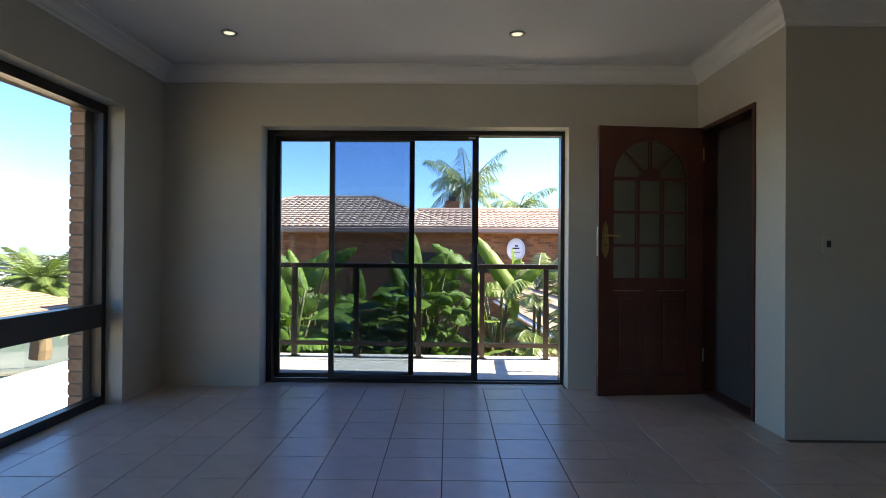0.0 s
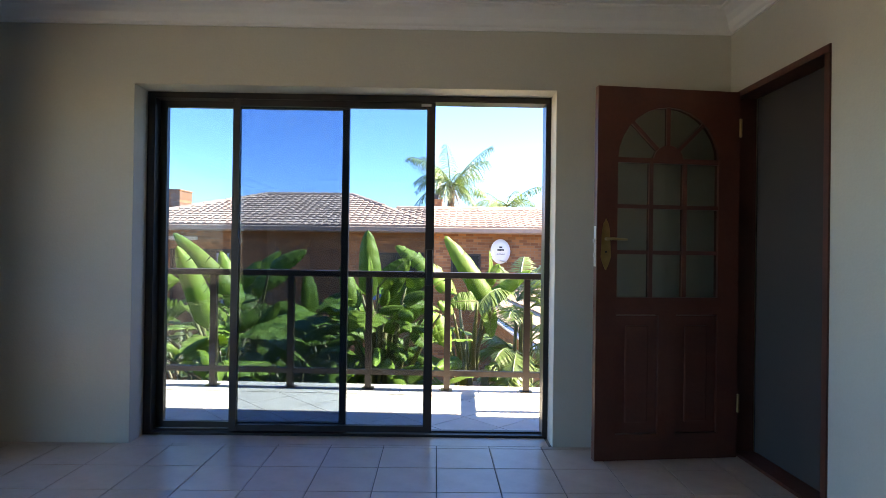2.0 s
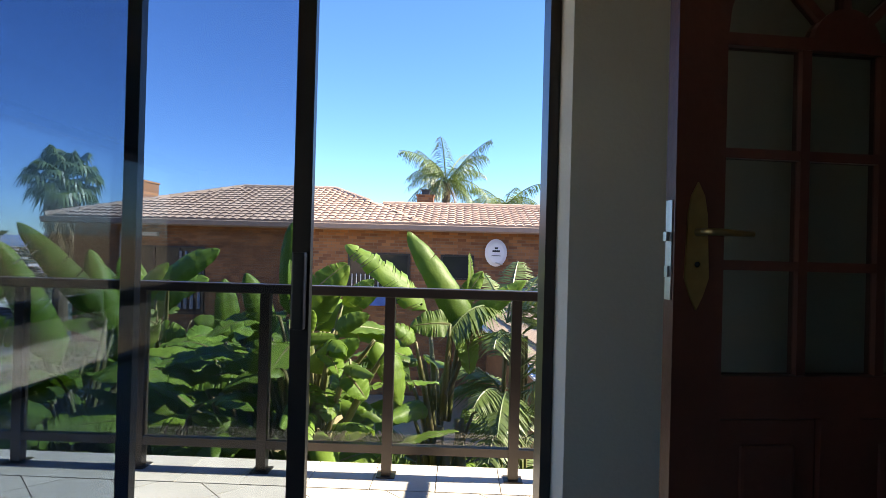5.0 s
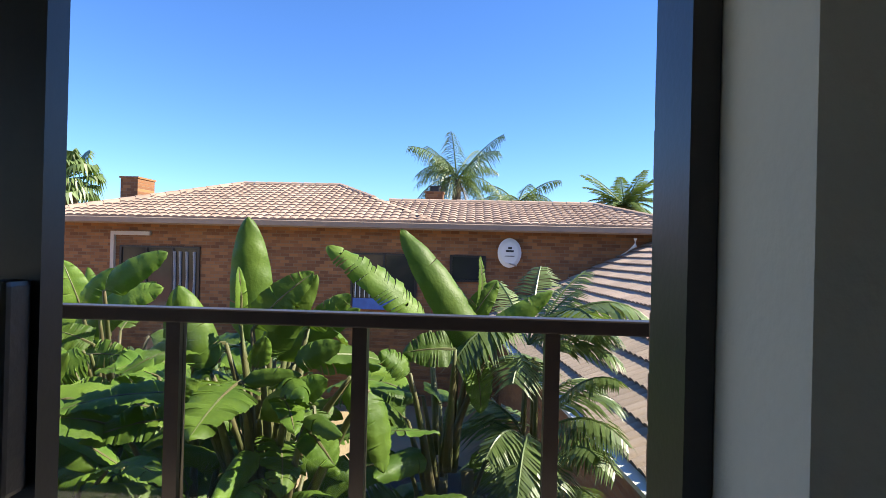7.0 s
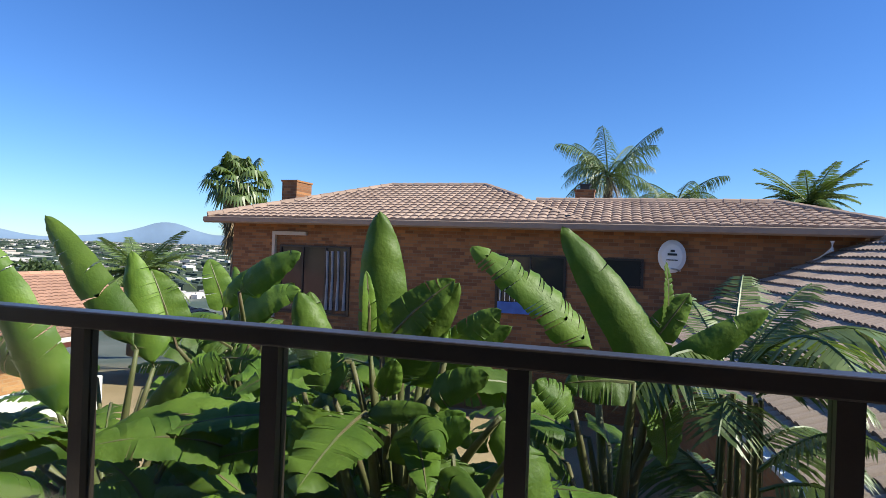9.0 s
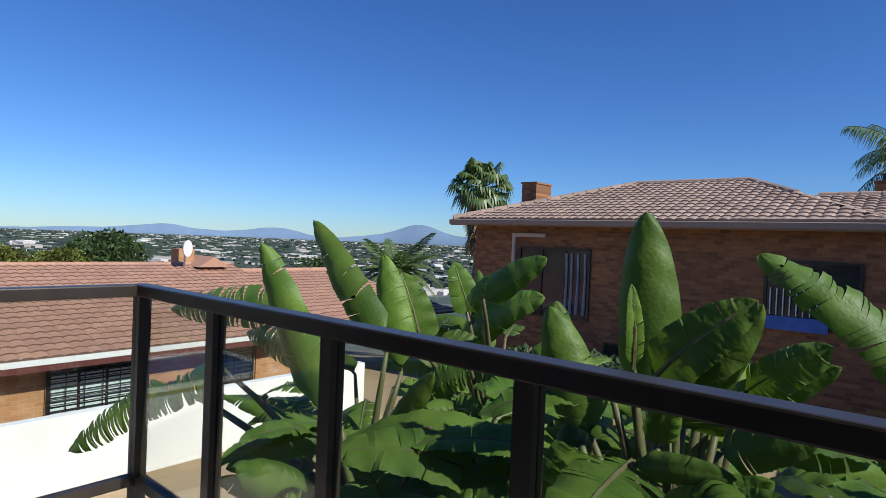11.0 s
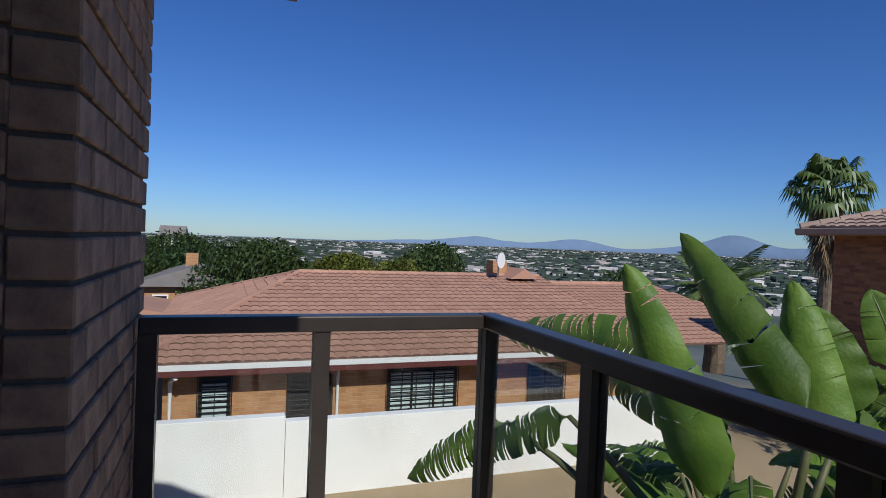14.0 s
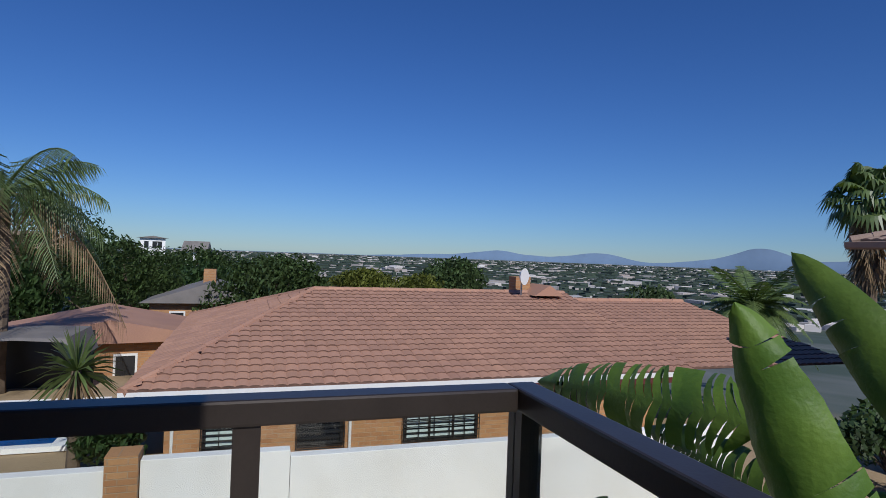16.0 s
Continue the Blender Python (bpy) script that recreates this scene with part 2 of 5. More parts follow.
def tube(points, radii, sides=8, bm=None):
    bm = bm or bmesh.new()
    rings = []
    for i, p in enumerate(points):
        p = Vector(p)
        d = (Vector(points[min(i + 1, len(points) - 1)]) - Vector(points[max(i - 1, 0)])).normalized()
        a = d.orthogonal().normalized() if abs(d.z) > 0.99 else d.cross(Vector((0, 0, 1))).normalized()
        b = d.cross(a)
        r = radii[i] if isinstance(radii, (list, tuple)) else radii
        rings.append([bm.verts.new(p + r * (math.cos(k * 2 * math.pi / sides) * a + math.sin(k * 2 * math.pi / sides) * b)) for k in range(sides)])
    for r0, r1 in zip(rings, rings[1:]):
        for k in range(sides):
            bm.faces.new((r0[k], r0[(k + 1) % sides], r1[(k + 1) % sides], r1[k]))
    for r in (rings[0], rings[-1]):
        bm.faces.new(r)
    return bm


def disc(x, y, z, r, h, sides=20, axis="z", bm=None):
    e = {"z": (0, 0, h), "y": (0, h, 0), "x": (h, 0, 0)}[axis]
    return tube([(x, y, z), (x + e[0], y + e[1], z + e[2])], r, sides, bm)


def wall_with_holes(name, material, axis, a0, a1, lo, hi, z0, z1, holes, parent=None):
    """A wall along x ('x': a is y) or along y ('y': a is x) of thickness a0..a1, with holes (lo, hi, z0, z1)."""
    bm = bmesh.new()
    us = sorted({lo, hi, *(h[0] for h in holes), *(h[1] for h in holes)})
    for u0, u1 in zip(us, us[1:]):
        hs = sorted((h[2], h[3]) for h in holes if h[0] <= u0 + 1e-6 and h[1] >= u1 - 1e-6)
        z = z0
        for h0, h1 in [*hs, (z1, z1)]:
            if h0 > z + 1e-6:
                if axis == "x":
                    box(u0, u1, a0, a1, z, h0, bm=bm)
                else:
                    box(a0, a1, u0, u1, z, h0, bm=bm)
            z = max(z, h1)
    bmesh.ops.remove_doubles(bm, verts=bm.verts, dist=1e-5)
    seen = {}
    for f in bm.faces:
        key = tuple(round(c, 4) for c in f.calc_center_median())
        seen.setdefault(key, []).append(f)
    dup = [f for fs in seen.values() if len(fs) > 1 for f in fs]
    bmesh.ops.delete(bm, geom=dup, context="FACES_ONLY")
    ob = mesh_ob(name, bm, material, parent)
    return tagged(ob, kind="structure")

# ---- the room ----
# The room stands at a slight angle to the balcony rail: its own axes, turned and moved by HOME.
HOME = pose(0.1634, 0.1180, 0, 0, 0, 2.429)
XL, XR, YF, ZC = -1.91, 2.34, 4.02, 2.54
YO, XO = 4.50, -2.20
DOOR = (-1.125, 1.322, -0.02, 2.075)
tagged(wall_with_holes("wall_front", M_PLASTER, "x", YF, 4.284, XO, 3.6, -0.3, 2.66, [DOOR]), "beige plastered front wall round the sliding door", "wall", kind="structure")
# the window's unseen near end is lengthened to let more light into the room
WIN = (-1.4, 3.47, 0.0, 2.09)
tagged(wall_with_holes("wall_left", M_PLASTER, "y", XO + 0.11, XL, -4.0, YF, -0.3, 2.66, [WIN]), "beige plastered side wall with a tall window", "wall", kind="structure")
tagged(wall_with_holes("wall_right", M_PLASTER, "y", XR, XR + 0.16, 2.83, YF, -0.3, 2.66, [(3.155, 3.975, -0.05, 2.06)]), "beige plastered wall with a doorway", "wall", kind="structure")
tagged(wall_with_holes("wall_right_return", M_PLASTER, "x", 2.83, 2.99, XR + 0.16, 6.0, -0.3, 2.66, []), "beige plastered return wall with a switch", "wall", kind="structure")
tagged(mesh_ob("wall_far_right", box(6.0, 6.2, -4.2, 2.99, -0.3, 2.66), M_PLASTER), "beige plastered wall", "wall", kind="structure")
tagged(mesh_ob("wall_back", box(XO + 0.11, 6.2, -4.2, -4.0, -0.3, 2.66), M_PLASTER), "beige plastered back wall", "wall", kind="structure")
# passage wall, plus a panel added in the doorway in the same shade colour
tagged(mesh_ob("wall_passage", boxes((XR + 0.165, XR + 0.30, 2.995, YF, -0.3, 2.66), (XR + 0.113, XR + 0.164, 3.194, 3.936, 0.02, 2.02)), M_DARKWALL), "passage wall and doorway panel with the passage's shade in their colour", "wall", kind="structure")
tagged(mesh_ob("ceiling", box(XO + 0.11, 6.2, -4.2, 4.32, ZC, 2.67), M_CEIL), "smooth white painted ceiling", "ceiling", kind="structure")
floor = tagged(mesh_ob("floor", box(XO + 0.11, 6.2, -4.2, 4.32, -0.28, -0.004), M_GROUT), "beige ceramic tile floor with dark grout", "floor", kind="structure")

# cornice: a cove swept along the walls
COVE = [(0.0, -0.125), (0.012, -0.125), (0.014, -0.108), (0.026, -0.098), (0.04, -0.066), (0.066, -0.04), (0.096, -0.026), (0.104, -0.014), (0.122, -0.012), (0.122, -0.001), (0.0, -0.001)]
cor = thing("cornice", "white coved plaster cornice under the ceiling", "cornice", kind="structure")
PATHC = [((XL, -4.0), (1, 0)), ((XL, YF), (1, -1)), ((XR, YF), (-1, -1)), ((XR, 2.83), (-1, -1)), ((6.0, 2.83), (0, -1))]
names = ("cornice_left", "cornice_front", "cornice_right", "cornice_return")
for name, (p0, o0), (p1, o1) in zip(names, PATHC, PATHC[1:]):
    bm = bmesh.new()
    r0, r1 = ([bm.verts.new((p[0] + o[0] * a, p[1] + o[1] * a, ZC + c)) for a, c in COVE] for p, o in ((p0, o0), (p1, o1)))
    for k in range(len(COVE)):
        m = (k + 1) % len(COVE)
        bm.faces.new((r0[k], r0[m], r1[m], r1[k]))
    part(name, bm, M_CEIL, cor)

# recessed downlights
def downlight(x, y):
    d = thing("downlight", "round recessed steel downlight in the ceiling", "downlight", x, y, ZC, "ceiling downlights")
    bm = bmesh.new()
    for k in range(28):
        a, b = k * math.pi / 14, (k + 1) * math.pi / 14
        for (r0, z0), (r1, z1) in (((0.055, -0.001), (0.055, -0.007)), ((0.055, -0.007), (0.05, -0.011)), ((0.05, -0.011), (0.038, -0.006)), ((0.038, -0.006), (0.032, 0.0))):
            bm.faces.new([bm.verts.new((r * math.cos(t), r * math.sin(t), z)) for r, t, z in ((r0, a, z0), (r0, b, z0), (r1, b, z1), (r1, a, z1))])
    bmesh.ops.remove_doubles(bm, verts=bm.verts, dist=1e-5)
    part("rim", bm, M_STEEL, d, "brushed steel rim", smooth=True)
    part("lens", disc(0, 0, -0.004, 0.034, 0.003), M_LAMP, d, "pale glass lens")
    return d


for x in (-1.11, 0.82):
    downlight(x, 3.29)

# light switch
sw = thing("light_switch", "beige light switch with a dark rocker on the plaster wall", "switch", 2.585, 2.829, 1.14)
part("plate", box(-0.036, 0.036, -0.009, 0.0, -0.058, 0.058, 0.003), M_PLASTER, sw)
part("rocker", box(-0.012, 0.012, -0.014, -0.009, -0.02, 0.02, 0.002), M_BLACK, sw, "dark rocker")

# floor tiles
T = 0.303


def tile_mesh(w, h, d, bev, material, name):
    b = box(0, w, 0, h, 0, d)
    bmesh.ops.bevel(b, geom=[e for e in b.edges if all(v.co.z > d / 2 for v in e.verts)], offset=bev, segments=1, affect="EDGES")
    bmesh.ops.delete(b, geom=[f for f in b.faces if f.calc_center_median().z < 1e-6], context="FACES_ONLY")
    me = bpy.data.meshes.new(name)
    b.to_mesh(me)
    b.free()
    me.materials.append(material)
    return me


ft = tile_mesh(T - 0.005, T - 0.005, 0.006, 0.0015, M_TILE, "floor_tile")

# ---- sliding door and left window ----
sd = thing("sliding_door", "dark aluminium sliding door, half open, with tinted glass", "sliding door", 0, 4.23, 0, kind="structure")
x0, x1, zt = DOOR[0] + 0.002, DOOR[1] - 0.002, 2.072
part("door_frame", boxes((x0, x0 + 0.045, -0.055, 0.05, 0.0, zt), (x1 - 0.03, x1, -0.055, 0.05, 0.0, zt), (x0 + 0.045, x1 - 0.03, -0.055, 0.05, zt - 0.035, zt), (x0 + 0.045, x1 - 0.03, -0.055, 0.05, 0.0, 0.016), (x0 + 0.045, x1 - 0.03, -0.008, 0.008, 0.016, 0.024)), M_ALU, sd)


def panel(name, xa, xb, yc, wide):
    p = part(name, boxes((xa, xa + 0.042, yc - 0.018, yc + 0.018, 0.026, zt - 0.037), (xb - wide, xb, yc - 0.018, yc + 0.018, 0.026, zt - 0.037), (xa + 0.042, xb - wide, yc - 0.016, yc + 0.016, 0.026, 0.062), (xa + 0.042, xb - wide, yc - 0.016, yc + 0.016, zt - 0.075, zt - 0.037)), M_ALU, sd)
    g = part("pane", box(xa + 0.04, xb - wide + 0.002, yc - 0.003, yc + 0.003, 0.06, zt - 0.073), M_GLASS, p, "grey-tinted glass")
    g.visible_shadow = False
    return p


panel("fixed_panel", x0 + 0.046, 0.085, 0.03, 0.042)
slide = panel("sliding_panel", -0.612, 0.616, -0.03, 0.052)
part("pull_handle", boxes((0.572, 0.609, -0.085, -0.048, 0.92, 1.14), bevel=0.006), M_BLACK, slide, "black pull handle")
part("stop", box(0.53, 0.59, -0.062, -0.05, zt - 0.065, zt - 0.05), M_STEEL, sd)

wl = thing("window_1", "tall dark aluminium window with a low transom", "window", XO + 0.1, 0, 0, kind="structure")
y0, y1 = WIN[0] + 0.002, WIN[1] - 0.002
part("window_frame", boxes((-0.0, 0.07, y0, y0 + 0.05, 0.002, 2.088), (0, 0.07, y1 - 0.05, y1, 0.002, 2.088), (0, 0.07, y0 + 0.05, y1 - 0.05, 2.025, 2.088), (0, 0.07, y0 + 0.05, y1 - 0.05, 0.002, 0.06), (-0.005, 0.08, y0 + 0.05, y1 - 0.05, 0.545, 0.70), (0.0, 0.07, 0.35, 0.42, 0.06, 0.545), (0.0, 0.07, 0.35, 0.42, 0.70, 2.025)), M_ALU, wl)
for za, zb in ((0.06, 0.545), (0.70, 2.025)):
    g = part("pane", box(0.03, 0.036, y0 + 0.05, y1 - 0.05, za, zb), M_CLEAR, wl)
    g.visible_shadow = False

# ---- wooden door, open against the front wall ----
def arch(cx, cz, r, n=14):
    return [(cx + r * math.cos(math.pi * k / n), cz + r * math.sin(math.pi * k / n)) for k in range(n + 1)]


W, DH, TH = 0.82, 2.03, 0.042
dr = thing("wooden_door", "dark mahogany door with an arched glazed top, standing open", "door", 1.497, 3.775, 0.008, kind="structure", rz=6.0)
gx0, gx1, gz0, gz1 = 0.115, 0.70, 0.885, 1.635
cx, cr = (gx0 + gx1) / 2, (gx1 - gx0) / 2
bm = boxes((0, gx0, 0, TH, 0, DH), (gx1, W, 0, TH, 0, DH), (gx0, gx1, 0, TH, 0, 0.14), (gx0, gx1, 0, TH, 0.79, gz0), (cx - 0.05, cx + 0.05, 0, TH, 0.14, 0.79))
half = arch(cx, gz1, cr)
for (xa, za), (xb, zb) in zip(half, half[1:]):
    prism([(xa, za), (xb, zb), (xb, DH), (xa, DH)], 0, TH, "y", bm)
part("door_leaf", bm, M_WOOD, dr)
for xa, xb in ((gx0 + 0.005, cx - 0.055), (cx + 0.055, gx1 - 0.005)):
    b = box(xa, xb, 0.012, TH - 0.012, 0.145, 0.785)
    part("raised_panel", b, M_WOOD, dr)
    part("raised_panel", box(xa + 0.05, xb - 0.05, 0.004, TH - 0.004, 0.20, 0.73, 0.008), M_WOOD, dr)
for x in (gx0 + (gx1 - gx0) / 3, gx0 + 2 * (gx1 - gx0) / 3):
    part("glazing_bar", box(x - 0.011, x + 0.011, 0.006, TH - 0.006, gz0, gz1), M_WOOD, dr)
for z in (1.13, 1.38):
    part("glazing_bar", box(gx0, gx1, 0.008, TH - 0.008, z - 0.011, z + 0.011), M_WOOD, dr)
part("glazing_bar", box(gx0, gx1, 0.004, TH - 0.004, gz1 - 0.016, gz1 + 0.012), M_WOOD, dr)
part("hub", prism(arch(cx, gz1, 0.085), 0.004, TH - 0.004), M_WOOD, dr)
for ang in (45, 90, 135):
    a = radians(ang)
    p0, p1, nn = Vector((cx + 0.07 * math.cos(a), gz1 + 0.07 * math.sin(a))), Vector((cx + cr * math.cos(a), gz1 + cr * math.sin(a))), Vector((-math.sin(a), math.cos(a))) * 0.01
    part("glazing_bar", prism([p0 - nn, p1 - nn, p1 + nn, p0 + nn], 0.008, TH - 0.008), M_WOOD, dr)
g = part("pane", prism([(gx0, gz0), (gx1, gz0)] + arch(cx, gz1, cr), TH / 2 - 0.002, TH / 2 + 0.002), M_PANE, dr, "clear glass")
g.visible_shadow = False
pl = part("lock_plate", prism([(0.035, 1.06), (0.05, 1.03), (0.065, 1.06), (0.078, 1.10), (0.072, 1.24), (0.065, 1.28), (0.05, 1.31), (0.035, 1.28), (0.028, 1.24), (0.022, 1.10)], -0.006, -0.0005), M_BRASS, dr, "ornate brass lock plate")
part("lever", tube([(0.05, -0.004, 1.2), (0.05, -0.045, 1.2), (0.07, -0.052, 1.2), (0.15, -0.05, 1.197)], [0.009, 0.008, 0.008, 0.006], 10), M_BRASS, pl, smooth=True)
part("keyhole", disc(0.05, -0.007, 1.13, 0.006, 0.002, 10, "y"), M_BLACK, pl)
part("latch_plate", boxes((-0.003, -0.0005, 0.008, 0.034, 1.05, 1.27), (-0.012, -0.003, 0.014, 0.028, 1.18, 1.20), (-0.008, -0.003, 0.014, 0.028, 1.1, 1.125)), M_STEEL, dr, "steel latch plate")
for z in (0.25, 1.78):
    part("hinge", disc(W + 0.006, 0.0, z, 0.008, 0.1, 10), M_BRASS, dr)
df = thing("door_frame", "dark mahogany door frame round the doorway", "door frame", XR, 0, 0, kind="structure")
part("jamb", box(-0.008, 0.11, 3.157, 3.19, 0, 2.022), M_WOOD, df)
part("jamb", box(-0.008, 0.11, 3.94, 3.973, 0, 2.022), M_WOOD, df)
part("head", box(-0.008, 0.11, 3.157, 3.973, 2.024, 2.058), M_WOOD, df)
part("threshold", box(-0.004, 0.11, 3.192, 3.938, -0.002, 0.018), M_WOOD, df)

for ob in [o for o in scene.objects if not o.parent and o.type in ("MESH", "EMPTY")]:
    ob.matrix_world = HOME @ ob.matrix_world

# ---- balcony ----
ZB = -0.065
slab = tagged(mesh_ob("balcony_slab", box(-2.1, 2.12, 4.36, 5.95, -0.32, ZB - 0.012), M_MORTAR), "concrete balcony slab under stone tiles", "balcony", kind="structure")
PX = [1.34 - 0.68 * k for k in range(-1, 6)]
YR, XLR, XRR = 5.795, -2.03, 2.02
RT, RB = 0.952, 0.90
rail = thing("balcony_rail", "dark bronze aluminium balcony rail with glass panels", "railing", 0, 0, 0)


def post(x, y, w=0.026, z1=RB):
    p = part("post", boxes((x - w, x + w, y - 0.026, y + 0.026, ZB, z1)), M_RAIL, rail)
    part("foot_plate", box(x - 0.05, x + 0.05, y - 0.05, y + 0.05, ZB, ZB + 0.008), M_RAIL, p)


def bay(a, b):
    """One glazed bay of the rail between two posts at a and b."""
    a, b = Vector(a), Vector(b)
    d = (b - a).normalized()
    n = Vector((-d.y, d.x, 0))
    p, q = a + d * 0.026, b - d * 0.026

    def bar(h, z0, z1):
        bm = bmesh.new()
        vs = [bm.verts.new((*(e + n * s).xy, z)) for z in (z0, z1) for e, s in ((p, -h), (q, -h), (q, h), (p, h))]
        for f in ((3, 2, 1, 0), (4, 5, 6, 7), (0, 1, 5, 4), (1, 2, 6, 5), (2, 3, 7, 6), (3, 0, 4, 7)):
            bm.faces.new([vs[i] for i in f])
        return bm
    part("bottom_bar", bar(0.022, 0.06, 0.105), M_RAIL, rail)
    g = part("glass_panel", bar(0.004, 0.105, RB), M_CLEAR, rail, "clear glass panel")
    g.visible_shadow = False


for x in PX[1:-1]:
    post(x, YR)
for x in (XLR, XRR):
    post(x, YR, 0.034)
ys = [YR, 5.19, 4.68]
for x in (XLR, XRR):
    post(x, ys[1])
    post(x, ys[2])
    for a, b in zip(ys, ys[1:]):
        bay((x, a, 0), (x, b, 0))
line = [XRR] + PX[1:-1] + [XLR]
for a, b in zip(line, line[1:]):
    bay((a, YR, 0), (b, YR, 0))
part("top_rail", box(XLR - 0.034, XRR + 0.034, YR - 0.034, YR + 0.034, RB, RT, 0.006), M_RAIL, rail)
for x in (XLR, XRR):
    part("top_rail", box(x - 0.034, x + 0.034, 4.655 if x < 0 else 4.475, YR - 0.035, RB, RT, 0.006), M_RAIL, rail)

# ---- our facade, eave, and roof ----
FACADE = tagged(wall_with_holes("facade_front", M_MORTAR, "x", 4.285, 4.362, XO + 0.2, 3.6, -3.2, 2.66, [(-1.195, 1.34, -0.02, 2.075)]), "mortar bed of the face-brick front wall", "wall", kind="structure")
FACADE.matrix_world = HOME
tagged(wall_with_holes("facade_left", M_MORTAR, "y", XO + 0.012, XO + 0.108, -4.2, 4.37, -3.2, 2.62, [(-1.4, 3.38, -0.02, 2.05)]), "mortar bed of the face-brick side wall", "wall", kind="structure")
tagged(mesh_ob("facade_pier", box(XO + 0.012, -1.292, 4.385, 4.633, -3.2, 2.31), M_MORTAR), "mortar bed of the face-brick pier beside the balcony", "wall", kind="structure")
ev = thing("eave", "brown roof eave with a gutter over the balcony", "eave", kind="structure")
part("soffit", box(-2.85, 3.6, 4.64, 5.07, 2.31, 2.34), M_FASCIA, ev)
part("gutter", prism([(5.075, 2.27), (5.075, 2.39), (5.18, 2.39), (5.18, 2.33), (5.15, 2.27)], -2.85, 3.6, "x"), M_RAIL, ev)
part("roof_cover", prism([(5.14, 2.40), (4.5, 2.69), (-4.4, 4.66), (-4.4, 4.78), (4.5, 2.80), (5.14, 2.47)], -2.85, 6.4, "x"), M_ROOF_W, ev)

for xa in (XO + 0.012, 6.1):
    part("gable", prism([(-4.4, 2.621), (4.36, 2.621), (-4.4, 4.58)], xa, xa + 0.09, "x"), M_MORTAR, ev)
part("gable", box(XO + 0.11, 6.09, -4.4, -4.3, 2.62, 4.55), M_MORTAR, ev)

# ---- ground out to the horizon ----
def ground_z(x, y):
    r = math.hypot(x, y)
    z = -2.78
    if r > 22:
        fall = min(1.0, (r - 22) / 300)
        z -= 27 * fall ** 0.8
    a = math.degrees(math.atan2(-x, y))
    side = max(0.0, min(1.0, (a - 80) / 25))
    if r > 25 and side:
        z += side * (min(1, (r - 25) / 120)) * (27 * min(1.0, (r - 22) / 300) ** 0.8 + 6) * math.exp(-max(0, r - 300) / 300)
    far_right = max(0.0, min(1.0, (-a + 10) / 25)) if a > -170 else 0
    if r > 22 and far_right:
        z += far_right * 27 * min(1.0, (r - 22) / 300) ** 0.8 * 0.97
    return z


bm = bmesh.new()
rings = [0, 6, 12, 18, 24, 32, 42, 56, 75, 100, 135, 180, 240, 320, 430, 580, 780, 1050, 1400, 1900, 2600, 3500, 4700]
prev = None
NS = 96
for r in rings:
    if r == 0:
        ring = [bm.verts.new((0, 0, -2.78))]
    else:
        ring = [bm.verts.new((r * math.cos(k * 2 * math.pi / NS), r * math.sin(k * 2 * math.pi / NS), ground_z(r * math.cos(k * 2 * math.pi / NS), r * math.sin(k * 2 * math.pi / NS)))) for k in range(NS)]
    if prev:
        for k in range(NS):
            if len(prev) == 1:
                bm.faces.new((prev[0], ring[k], ring[(k + 1) % NS]))
            else:
                bm.faces.new((prev[k], ring[k], ring[(k + 1) % NS], prev[(k + 1) % NS]))
    prev = ring
M_GROUND = mat("ground", (0.44, 0.32, 0.19), 0.95, 0.2, 0.5, 14, 0.4, second=(0.3, 0.22, 0.12))
n, l = M_GROUND.node_tree.nodes, M_GROUND.node_tree.links
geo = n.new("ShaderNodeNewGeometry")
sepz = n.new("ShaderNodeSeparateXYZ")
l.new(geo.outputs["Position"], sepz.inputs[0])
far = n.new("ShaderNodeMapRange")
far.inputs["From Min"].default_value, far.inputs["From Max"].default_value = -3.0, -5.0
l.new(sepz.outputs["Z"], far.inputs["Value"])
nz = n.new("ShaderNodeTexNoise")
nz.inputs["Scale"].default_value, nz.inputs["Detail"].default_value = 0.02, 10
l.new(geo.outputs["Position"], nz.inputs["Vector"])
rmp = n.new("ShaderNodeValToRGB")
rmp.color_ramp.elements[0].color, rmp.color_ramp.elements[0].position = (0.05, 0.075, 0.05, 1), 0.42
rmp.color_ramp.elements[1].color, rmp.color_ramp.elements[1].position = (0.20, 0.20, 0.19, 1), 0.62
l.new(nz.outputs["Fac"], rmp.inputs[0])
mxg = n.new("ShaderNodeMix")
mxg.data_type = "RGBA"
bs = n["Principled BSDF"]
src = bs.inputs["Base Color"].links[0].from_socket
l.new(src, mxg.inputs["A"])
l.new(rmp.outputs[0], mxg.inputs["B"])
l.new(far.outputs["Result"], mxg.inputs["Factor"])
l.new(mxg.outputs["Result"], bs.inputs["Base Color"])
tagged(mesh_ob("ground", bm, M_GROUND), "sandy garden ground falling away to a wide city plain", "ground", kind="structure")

# dark sheet added over the sand: shade under the plants as ground colour
bed = bmesh.new()
prism([(-2.2, 6.3), (-0.8, 6.0), (2.3, 6.0), (2.5, 9.5), (2.0, 13.5), (0.6, 14.5), (-1.0, 12.5), (-2.1, 9.2)], -2.80, -2.74, "z", bed)
tagged(mesh_ob("shade_bed", bed, mat("under_plant_shade", (0.045, 0.034, 0.025), 0.95, 0.3, 4, 30, 0.6, second=(0.075, 0.055, 0.035))), "dark brown ground sheet with the shade under the plants in its colour", "soil", kind="structure")

# city on the plain: countless small blocks
rng = random.Random(5)
verts, faces = [], []


